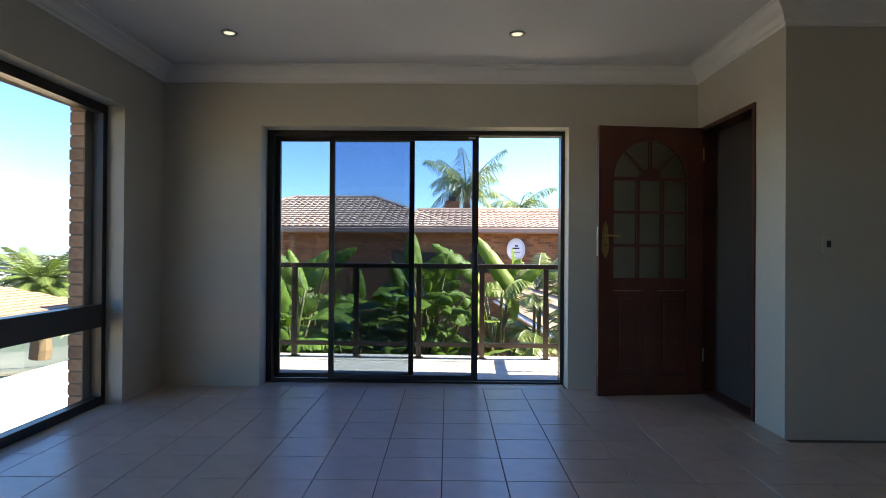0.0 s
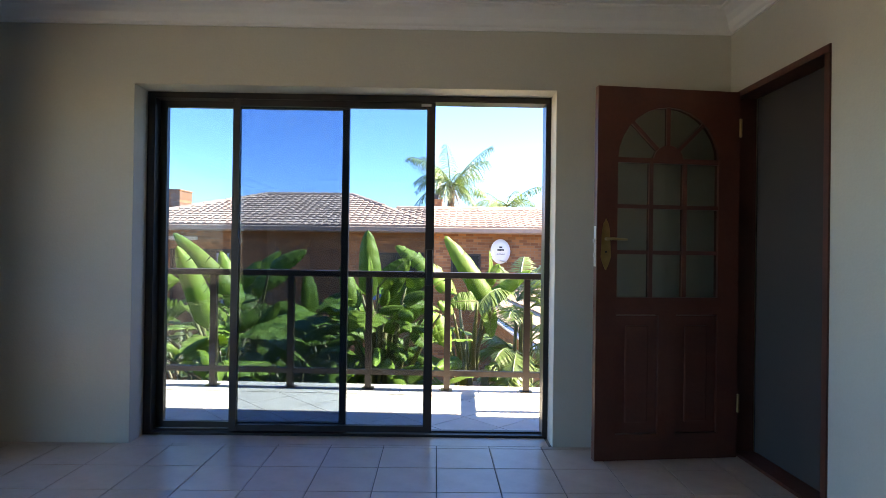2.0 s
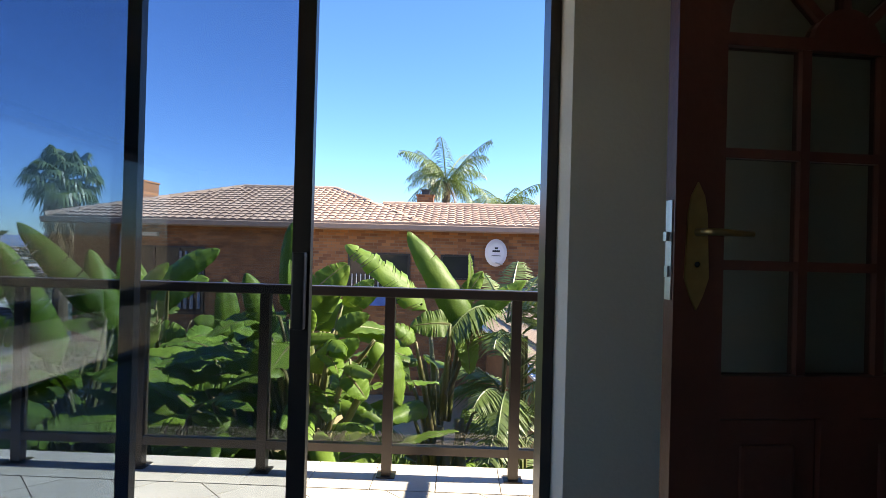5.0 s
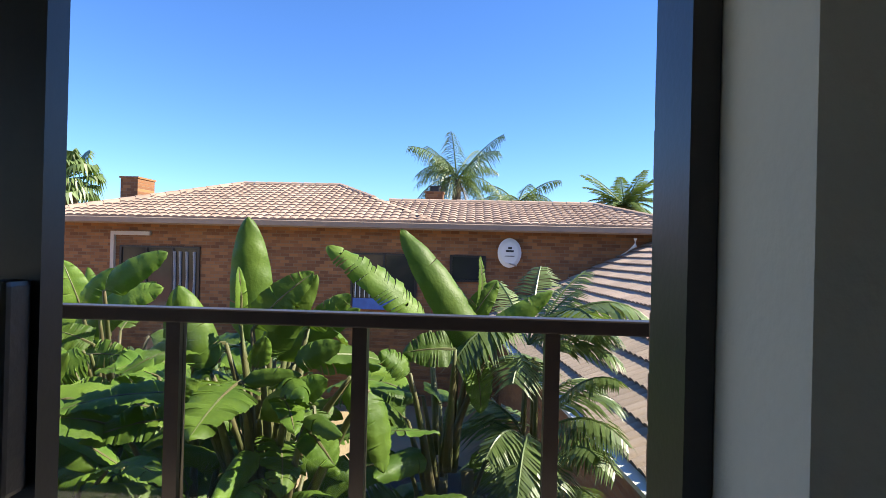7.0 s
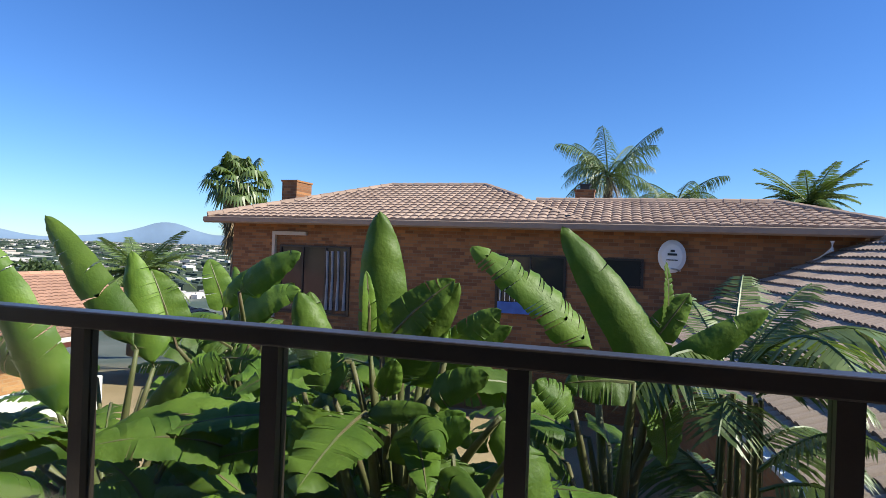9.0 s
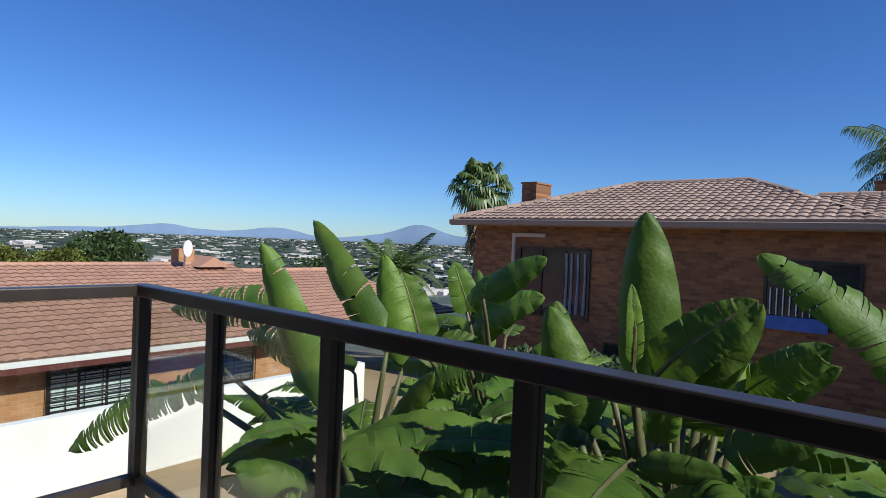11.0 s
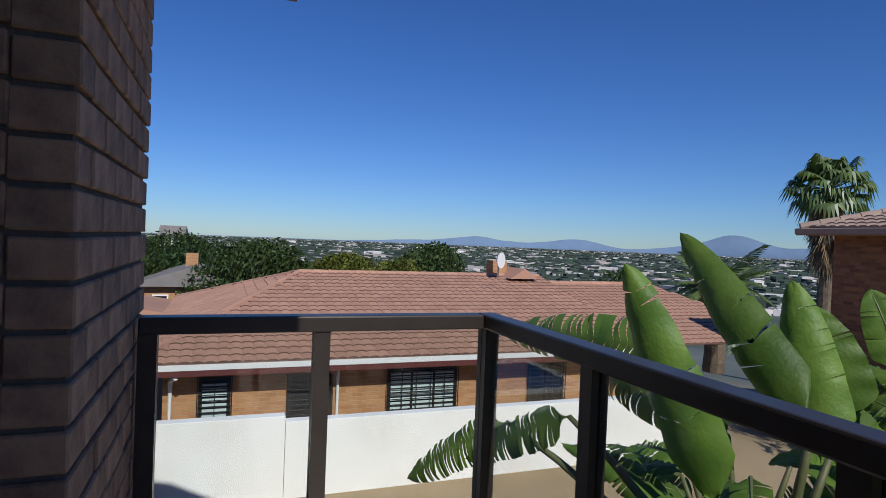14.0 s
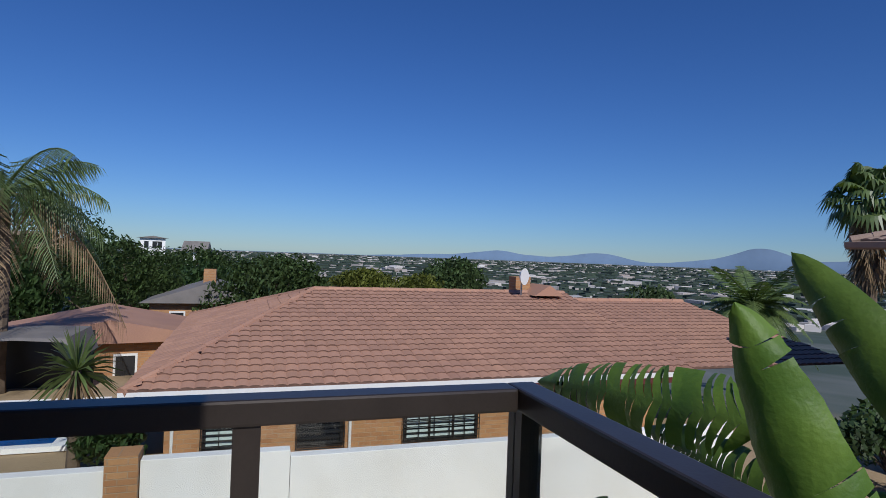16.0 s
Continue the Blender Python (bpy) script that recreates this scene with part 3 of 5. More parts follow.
def block(cx, cy, cz, sx, sy, sz, rz):
    c, s = math.cos(rz), math.sin(rz)
    k = len(verts)
    for z in (cz, cz + sz):
        for dx, dy in ((-sx, -sy), (sx, -sy), (sx, sy), (-sx, sy)):
            verts.append((cx + dx * c - dy * s, cy + dx * s + dy * c, z))
    faces.extend([(k, k + 1, k + 5, k + 4), (k + 1, k + 2, k + 6, k + 5), (k + 2, k + 3, k + 7, k + 6), (k + 3, k, k + 4, k + 7), (k + 4, k + 5, k + 6, k + 7)])


for i in range(6500):
    r = 330 * math.exp(rng.random() * 2.45)
    a = radians(rng.uniform(8, 98))
    x, y = -r * math.sin(a), r * math.cos(a)
    big = rng.random() < 0.06
    w = (rng.uniform(6, 15) if big else rng.uniform(2.5, 6)) * min(1.0, r / 900 + 0.2)
    block(x, y, ground_z(x, y) - 2, w, w * rng.uniform(0.4, 1), (rng.uniform(5, 8) if big else rng.uniform(3.5, 5.5)), rng.uniform(0, 3))
M_CITY = mat("city_walls", (0.62, 0.60, 0.57), 0.9, 0.1, 0.01, 0.1, 0.0, second=(0.38, 0.30, 0.26), island=0.35)
city = tagged(pymesh("city", verts, faces, M_CITY), "countless pale roofs and houses of a city on the plain", "city", kind="stuff")
verts, faces = [], []
for i in range(7500):
    r = 380 * math.exp(rng.random() * 2.2)
    a = radians(rng.uniform(5, 100))
    x, y = -r * math.sin(a), r * math.cos(a)
    w = rng.uniform(2, 6) * (0.7 if r < 800 else 1.5)
    block(x, y, ground_z(x, y) - 1, w * 1.5, w, rng.uniform(3, 6), rng.uniform(0, 3))
tagged(pymesh("far_woods", verts, faces, mat("far_trees", (0.05, 0.075, 0.05), 0.9, 0.2, 0.05, 0.5, 0.0, island=0.3)), "dark green tree belts among the far houses", "trees", kind="stuff")

# mountains at the horizon
def ridge(name, dist, a0, a1, peaks, material):
    vs, fs = [], []
    N = 160
    for k in range(N + 1):
        a = a0 + (a1 - a0) * k / N
        h = sum(p[1] * math.exp(-((a - p[0]) / p[2]) ** 2) for p in peaks) + 4 * noise.noise((a * 0.6, 3, 0)) + 2.5 * noise.noise((a * 2.2, 7, 0))
        c, s = math.cos(radians(a)), math.sin(radians(a))
        vs += [(-dist * s, dist * c, -60), (-dist * s, dist * c, -29.8 + max(2, h)), (-(dist + 260) * s, (dist + 260) * c, -60)]
    for k in range(N):
        i = 3 * k
        fs += [(i, i + 3, i + 4, i + 1), (i + 1, i + 4, i + 5, i + 2)]
    return tagged(pymesh(name, vs, fs, material, smooth=True), "mountain range beyond the plain with blue haze in its colour", "mountain", kind="structure")


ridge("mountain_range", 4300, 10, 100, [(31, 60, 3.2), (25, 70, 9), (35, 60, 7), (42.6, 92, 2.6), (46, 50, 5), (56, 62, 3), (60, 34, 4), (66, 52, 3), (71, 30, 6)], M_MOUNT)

# ---- roofs of profiled tiles ----
def tile_shape(w, h, rolls, rise, lift):
    """Points of one roof tile, from its lower left corner: across, up the slope, out."""
    n = 6 * rolls
    prof = [(w * k / n, rise * math.sin(math.pi * (k % 6) / 6) ** 0.7) for k in range(n + 1)]
    vs = [(x, 0, z + lift) for x, z in prof] + [(x, h * 1.06, z + 0.006) for x, z in prof] + [(x, 0.0, z * 0.2 - 0.01) for x, z in prof]
    m = n + 1
    fs = [(k, k + 1, m + k + 1, m + k) for k in range(n)] + [(2 * m + k, 2 * m + k + 1, k + 1, k) for k in range(n)]
    return vs, fs


def inside(poly, x, y):
    hit = False
    for (xa, ya), (xb, yb) in zip(poly, poly[1:] + poly[:1]):
        if (ya > y) != (yb > y) and x < (xb - xa) * (y - ya) / (yb - ya) + xa:
            hit = not hit
    return hit


def roof_plane(parent, corners, material, w=0.23, h=0.31, rolls=1, rise=0.03, lift=0.038, singles=None, under=M_MAROON, edge=None):
    """Tiles one sloping face: corners run from the eave's ends up. singles: a test of the plan for tiles of their own."""
    cs = [Vector(c) for c in corners]
    u = (cs[1] - cs[0]).normalized()
    nrm = u.cross(cs[-1] - cs[0]).normalized()
    if nrm.z < 0:
        nrm = -nrm
    v = nrm.cross(u)
    if v.z < 0:
        v = -v
    flat = [((c - cs[0]).dot(u), (c - cs[0]).dot(v)) for c in cs]
    pymesh("underlay", [c - nrm * 0.015 for c in cs], [tuple(range(len(cs)))], under, parent)
    tv, tf = tile_shape(w, h, rolls, rise, lift)
    verts, faces, one = [], [], None
    xs, ys = [p[0] for p in flat], [p[1] for p in flat]
    r = 0
    while r * h < max(ys):
        for k in range(int(min(xs) / w) - 1, int(max(xs) / w) + 1):
            cx, cy = k * w + w / 2, r * h + h / 2
            if not inside(flat, cx, cy):
                continue
            o = cs[0] + u * (k * w) + v * (r * h)
            if singles and singles(o):
                if one is None:
                    one = bpy.data.meshes.new("roof_tile")
                    one.from_pydata(tv, [], tf)
                    one.materials.append(material)
                    if edge:
                        one.materials.append(edge)
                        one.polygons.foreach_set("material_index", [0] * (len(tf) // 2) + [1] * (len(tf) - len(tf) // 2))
                ob = new("roof_tile", one)
                ob.parent = parent
                ob.matrix_world = Matrix.Translation(o) @ Matrix((u, v, nrm)).transposed().to_4x4() @ pose(0, 0, 0, 0, 0, random.uniform(-0.4, 0.4))
            else:
                b = len(verts)
                j = random.uniform(-0.004, 0.004)
                verts.extend(o + u * x + v * y + nrm * (z + j) for x, y, z in tv)
                faces.extend(tuple(b + i for i in f) for f in tf)
        r += 1
    if verts:
        ob = tagged(pymesh("roof_tiles", verts, faces, material, parent, smooth=False), kind="stuff")
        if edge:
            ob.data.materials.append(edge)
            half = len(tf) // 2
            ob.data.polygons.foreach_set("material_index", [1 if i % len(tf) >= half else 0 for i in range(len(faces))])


def ridge_caps(parent, a, b, material, r=0.11, step=0.4):
    a, b = Vector(a), Vector(b)
    n = max(1, int((b - a).length / step))
    for k in range(n):
        p, q = a.lerp(b, k / n), a.lerp(b, (k + 1.08) / n)
        part("ridge_tile", tube([p, q], [r, r * 0.88], 8), material, parent)


def gutter(parent, a, b, material, drop=0.14):
    a, b = Vector(a), Vector(b)
    d = (b - a).normalized()
    n = Vector((d.y, -d.x, 0))
    bm = bmesh.new()
    prof = [(0, 0.02), (0, -drop), (0.03, -drop - 0.02), (0.10, -drop + 0.02), (0.11, 0.0), (0.09, 0.0)]
    r0, r1 = [bm.verts.new(a + n * x + Vector((0, 0, z))) for x, z in prof], [bm.verts.new(b + n * x + Vector((0, 0, z))) for x, z in prof]
    for k in range(len(prof)):
        m = (k + 1) % len(prof)
        bm.faces.new((r0[k], r0[m], r1[m], r1[k]))
    bm.faces.new(r0)
    bm.faces.new(r1)
    part("gutter", bm, material, parent)


def house_window(parent, axis, at, lo, hi, z0, z1, bars=0, cols=2, frame_m=M_ALU, pane_m=M_DWIN, out=1, slats=0):
    """A window in a far wall, with frame, panes, mullions, and burglar bars."""
    def bx(u0, u1, d0, d1, a, b):
        d0, d1 = sorted((at + out * d0, at + out * d1))
        return (d0, d1, u0, u1, a, b) if axis == "y" else (u0, u1, d0, d1, a, b)
    w = part("window", boxes(bx(lo - 0.03, lo + 0.03, 0, 0.05, z0, z1), bx(hi - 0.03, hi + 0.03, 0, 0.05, z0, z1), bx(lo + 0.03, hi - 0.03, 0, 0.05, z1 - 0.05, z1), bx(lo + 0.03, hi - 0.03, 0, 0.05, z0, z0 + 0.05)), frame_m, parent)
    for k in range(cols):
        a, b = lo + (hi - lo) * k / cols, lo + (hi - lo) * (k + 1) / cols
        part("pane", box(*bx(a + 0.03, b - 0.03, 0.004, 0.012, z0 + 0.05, z1 - 0.05)), pane_m, w)
        if k:
            part("mullion", box(*bx(a - 0.025, a + 0.025, 0.002, 0.045, z0 + 0.05, z1 - 0.05)), frame_m, w)
    for k in range(slats):
        z = z0 + 0.08 + (z1 - z0 - 0.16) * (k + 0.5) / slats
        part("louvre_slat", box(*bx(lo + 0.04, hi - 0.04, 0.014, 0.03, z - 0.028, z + 0.028)), M_BLIND, w)
    if bars:
        for k in range(bars + 1):
            z = z0 - 0.02 + (z1 - z0 + 0.04) * k / bars
            part("burglar_bar", box(*bx(lo - 0.06, hi + 0.06, 0.08, 0.095, z - 0.008, z + 0.008)), M_BLACK, w)
        n = max(2, int((hi - lo) / 0.28))
        for k in range(n + 1):
            u = lo - 0.05 + (hi - lo + 0.1) * k / n
            part("burglar_bar", box(*bx(u - 0.008, u + 0.008, 0.08, 0.095, z0 - 0.04, z1 + 0.04)), M_BLACK, w)
    return w


# neighbour's house across the garden
nb = thing("neighbour_house", "brown face-brick house with a tan tiled hip roof", "house", 0, 0, 0)
EZ = 1.78
part("wall", box(-9.8, 6.2, 18.5, 18.75, -2.9, EZ + 0.1), M_BRICK_N, nb)
part("wall", box(-9.8, -9.55, 18.752, 26.0, -2.9, EZ + 0.1), M_BRICK_NY, nb)
part("wall", box(5.95, 6.2, 18.752, 26.0, -2.9, EZ + 0.1), M_BRICK_NY, nb)
part("wall", box(-9.55, 5.95, 25.75, 26.0, -2.9, EZ + 0.1), M_BRICK_N, nb)
part("soffit", box(-10.3, 6.5, 18.0, 26.5, EZ + 0.0, EZ + 0.05), M_MAROON, nb)
RA, RB2 = (-6.5, 22.3, 3.2), (-3.3, 22.3, 3.2)
VA, VB = (-1.5, 21.0, 2.62), (4.6, 21.0, 2.62)
roof = part("roof", box(-10.2, 6.4, 18.1, 26.4, EZ + 0.052, EZ + 0.06), M_MAROON, nb)
roof_plane(roof, [(-10.3, 18.0, EZ + 0.08), (0.2, 18.0, EZ + 0.08), RB2, RA], M_ROOF_N)
roof_plane(roof, [(-2.6, 18.0, EZ + 0.078), (6.5, 18.0, EZ + 0.078), VB, (-1.95, 21.0, 2.62)], M_ROOF_N)
roof_plane(roof, [(-10.3, 26.5, EZ + 0.08), (-10.3, 18.0, EZ + 0.08), RA], M_ROOF_N)
roof_plane(roof, [(6.5, 18.0, EZ + 0.08), (6.5, 24.0, EZ + 0.08), VB], M_ROOF_N)
roof_plane(roof, [(0.2, 18.0, EZ + 0.08), (0.2, 26.5, EZ + 0.08), RB2], M_ROOF_N)
for a, b in ((RA, RB2), ((-10.3, 18.0, EZ + 0.1), RA), ((-1.9, 20.6, 2.66), RB2), (VA, VB), ((6.5, 18.0, EZ + 0.1), VB)):
    ridge_caps(roof, a, b, M_ROOF_N)
gutter(nb, (-10.35, 17.98, EZ + 0.06), (6.55, 17.98, EZ + 0.06), M_GUT)
part("downpipe", tube([(5.0, 18.05, 1.6), (5.0, 18.05, 1.42), (4.8, 18.4, 1.2), (4.8, 18.42, -2.8)], 0.045, 8), M_WHITE, nb, "white downpipe")


def chimney(x, y, z0, z1, w, d, cap):
    c = part("chimney", box(x, x + w, y, y + d, z0, z1), M_BRICK_N, nb)
    part("chimney_cap", box(x - 0.03, x + w + 0.03, y - 0.03, y + d + 0.03, z1, z1 + 0.05), M_BRICK_N, c)
    if cap:
        part("cowl", boxes((x + 0.14, x + w - 0.14, y + 0.14, y + d - 0.14, z1 + 0.05, z1 + 0.2), (x + 0.1, x + w - 0.1, y + 0.1, y + d - 0.1, z1 + 0.2, z1 + 0.23)), M_BLACK, c)


chimney(-9.35, 20.2, 1.9, 3.1, 0.52, 0.9, False)
chimney(-0.5, 22.0, 1.9, 3.02, 0.55, 0.6, True)
house_window(nb, "x", 18.5, -8.2, -6.1, -0.75, 1.13, 0, 3, out=-1)
M_CURTAIN = mat("curtain", (0.30, 0.31, 0.33), 0.9, 0.15, 4, 30, 0.2)
for k, xx in enumerate((-6.75, -6.6, -6.42, -6.22)):
    part("curtain_fold", tube([(xx, 18.47, -0.6), (xx + 0.02, 18.465, 0.3), (xx, 18.47, 1.0)], [0.05, 0.03, 0.04], 6), M_CURTAIN, nb)
part("shutter_post", boxes((-8.45, -8.36, 18.40, 18.5, -0.9, 1.5), (-8.36, -7.4, 18.40, 18.5, 1.40, 1.5)), M_FASCIA, nb, "cream pelmet and post")
wb = house_window(nb, "x", 18.5, -2.05, -0.4, -0.3, 1.08, 0, 2, out=-1)
part("sill_board", box(-2.0, -0.9, 18.40, 18.44, -0.36, -0.08), mat("blue_board", (0.06, 0.16, 0.5), 0.5), wb, "blue board under the window")
for k in range(8):
    part("guard_bar", box(-1.95 + k * 0.12, -1.93 + k * 0.12, 18.40, 18.42, -0.06, 0.5), M_WHITE, wb)
house_window(nb, "x", 18.5, 0.5, 1.35, 0.4, 1.08, 0, 1, out=-1)
house_window(nb, "x", 18.5, -5.6, -4.6, -2.4, -1.2, 0, 2, out=-1)
dish = part("satellite_dish", tube([(1.97, 18.36, 1.17), (1.97, 18.3, 1.17), (1.97, 18.27, 1.17)], [0.30, 0.22, 0.02], 24), M_WHITE, nb, "white satellite dish")
for v in dish.data.vertices:
    v.co.z = 1.17 + (v.co.z - 1.17) * 1.25
part("dish_arm", tube([(1.97, 18.5, 0.95), (1.97, 18.3, 0.9), (2.12, 18.0, 0.86)], 0.018, 6), M_STEEL, dish)
part("dish_mark", boxes((1.87, 2.07, 18.262, 18.266, 1.19, 1.24), (1.93, 2.02, 18.262, 18.266, 1.27, 1.32), (1.85, 2.09, 18.262, 18.266, 1.08, 1.10)), M_BLACK, dish)

# lower wing with a mauve tiled roof beside the balcony
wg = thing("wing_house", "low brick wing with a mauve concrete-tile roof", "house", 0, 0, 0)
U = Vector((-0.10, 0.995, 0)).normalized()
V = Vector((U.y, -U.x, 0))
E0 = Vector((2.17, 10.0, -0.47))
near, farp = E0 + U * -5.3, E0 + U * 8.35
up = V * 4.5 + Vector((0, 0, 4.5 * 0.466))
wroof = part("roof", prism([(0, 0), (0.02, 0), (0.02, 0.02), (0, 0.02)], 0, 0.02), M_MAROON, wg)
wroof.location = farp + Vector((0.5, 0, -0.3))
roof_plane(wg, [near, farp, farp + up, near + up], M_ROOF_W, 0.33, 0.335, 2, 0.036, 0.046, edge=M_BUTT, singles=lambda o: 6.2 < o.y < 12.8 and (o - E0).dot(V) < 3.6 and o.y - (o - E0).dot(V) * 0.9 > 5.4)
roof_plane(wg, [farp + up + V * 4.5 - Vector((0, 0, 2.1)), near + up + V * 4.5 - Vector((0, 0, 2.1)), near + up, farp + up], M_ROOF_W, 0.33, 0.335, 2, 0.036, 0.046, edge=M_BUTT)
ridge_caps(wg, near + up + Vector((0, 0, 0.03)), farp + up + Vector((0, 0, 0.03)), M_ROOF_W, 0.12, 0.42)
gutter(wg, farp, near, M_WHITE, 0.07)
bm = bmesh.new()
q = [near + V * 0.45, farp + V * 0.45, farp + V * 0.7, near + V * 0.7]
prism([(p.x, p.y) for p in q], -2.9, -0.38, "z", bm)
part("wall", bm, M_BRICK_NY, wg)

# red-roofed house down the slope, behind the white garden wall
lh = thing("red_roof_house", "orange face-brick bungalow with a faded red tiled roof", "house", 0, 0, 0)
LX, LE, LZ = -12.0, -11.45, -1.22
part("wall", box(LX - 0.25, LX, 3.85, 14.2, -3.4, LZ - 0.12), M_BRICK_L, lh)
part("wall", box(-22.3, LX - 0.252, 3.85, 4.1, -3.4, LZ - 0.12), M_BRICK_LX, lh)
part("wall", box(-22.3, LX - 0.252, 13.95, 14.2, -3.4, LZ - 0.12), M_BRICK_LX, lh)
part("wall", box(-22.55, -22.3, 3.85, 14.2, -3.4, LZ - 0.12), M_BRICK_L, lh)
part("soffit", box(-23.0, LE - 0.02, 3.3, 14.8, LZ - 0.14, LZ - 0.06), M_MAROON, lh)
LR = part("roof", box(-22.9, LE - 0.1, 3.4, 14.7, LZ - 0.058, LZ - 0.05), M_MAROON, lh)
ra, rb = (-17.0, 6.85, 0.14), (-17.0, 14.6, 0.14)
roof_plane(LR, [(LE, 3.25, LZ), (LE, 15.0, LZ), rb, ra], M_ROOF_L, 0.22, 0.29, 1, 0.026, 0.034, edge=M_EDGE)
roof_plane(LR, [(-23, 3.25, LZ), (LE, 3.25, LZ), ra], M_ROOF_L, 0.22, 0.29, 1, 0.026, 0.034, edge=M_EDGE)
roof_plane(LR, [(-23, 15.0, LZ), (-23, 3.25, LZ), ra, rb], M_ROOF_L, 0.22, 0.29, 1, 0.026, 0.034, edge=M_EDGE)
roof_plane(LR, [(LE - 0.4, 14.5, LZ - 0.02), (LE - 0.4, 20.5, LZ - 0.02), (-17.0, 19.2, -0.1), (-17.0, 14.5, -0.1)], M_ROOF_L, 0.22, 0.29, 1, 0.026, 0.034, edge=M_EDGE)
for a, b in ((ra, rb), ((LE, 3.25, LZ), ra), ((-23, 3.25, LZ), ra), ((-17.0, 14.6, -0.08), (-17.0, 19.2, -0.08))):
    ridge_caps(LR, a, b, M_ROOF_L, 0.09)
gutter(lh, (LE + 0.02, 15.0, LZ - 0.0), (LE + 0.02, 3.2, LZ - 0.02), M_WHITE, 0.09)
part("fascia", box(LE - 0.03, LE + 0.01, 3.3, 14.9, LZ - 0.22, LZ - 0.1), M_MAROON, lh)
part("downpipe", tube([(LE - 0.05, 4.1, LZ - 0.1), (LE - 0.05, 4.1, LZ - 0.25), (LX + 0.06, 3.98, LZ - 0.42), (LX + 0.06, 3.98, -3.2)], 0.045, 8), M_WHITE, lh, "white downpipe")
part("downpipe", tube([(LX + 0.05, 7.12, LZ - 0.15), (LX + 0.05, 7.12, -3.2)], 0.03, 8), M_WHITE, lh, "white downpipe")
house_window(lh, "y", LX, 4.5, 5.02, -2.46, -1.6, 8, 1, slats=7)
house_window(lh, "y", LX, 6.16, 6.96, -2.5, -1.62, 9, 1)
house_window(lh, "y", LX, 8.22, 9.74, -2.54, -1.56, 9, 3, slats=9)
house_window(lh, "y", LX, 11.6, 12.5, -2.5, -1.6, 9, 2)
dm = part("roof_dormer", prism([(13.2, 0.1), (14.2, 0.1), (13.7, 0.42)], -17.4, -16.2, "x"), M_ROOF_L, lh)
d2 = part("satellite_dish", tube([(-16.3, 12.9, 0.66), (-16.36, 12.86, 0.66), (-16.42, 12.82, 0.66)], [0.25, 0.19, 0.02], 20), M_WHITE, lh, "white satellite dish")
part("dish_mast", tube([(-16.5, 12.9, 0.1), (-16.5, 12.9, 0.66)], 0.03, 8), M_STEEL, d2)
part("chimney", box(-17.6, -17.1, 13.0, 13.5, 0.0, 0.62), M_BRICK_L, lh)

# white garden wall
ww = thing("garden_wall", "white painted plaster garden wall with stained foot", "garden wall", 0, 0, 0)
part("wall_panel", box(-9.2, -9.0, 3.95, 5.8, -3.0, -1.52, 0.01), M_WWALL, ww)
part("wall_panel", box(-9.2, -9.0, 5.805, 13.5, -3.0, -1.61, 0.01), M_WWALL, ww)
part("wall_panel", box(-9.2, -9.0, -14.0, 3.55, -3.0, -1.62, 0.01), M_WWALL, ww)
pr = part("brick_pier", box(-9.3, -8.9, 3.56, 3.94, -3.0, -1.42), M_BRICK_L, ww, "orange brick pier")
gt = thing("garden_gate", "grey steel garden gate with upright bars", "gate", -9.0, 0, 0)
for k in range(6):
    y = 2.95 + k * 0.1
    part("bar", box(0.35, 0.37, y, y + 0.02, -2.8, -1.95 + 0.03 * k), M_STEEL, gt)
part("bar", boxes((0.345, 0.375, 2.93, 3.49, -1.98, -1.95), (0.345, 0.375, 2.93, 3.49, -2.7, -2.66)), M_STEEL, gt)

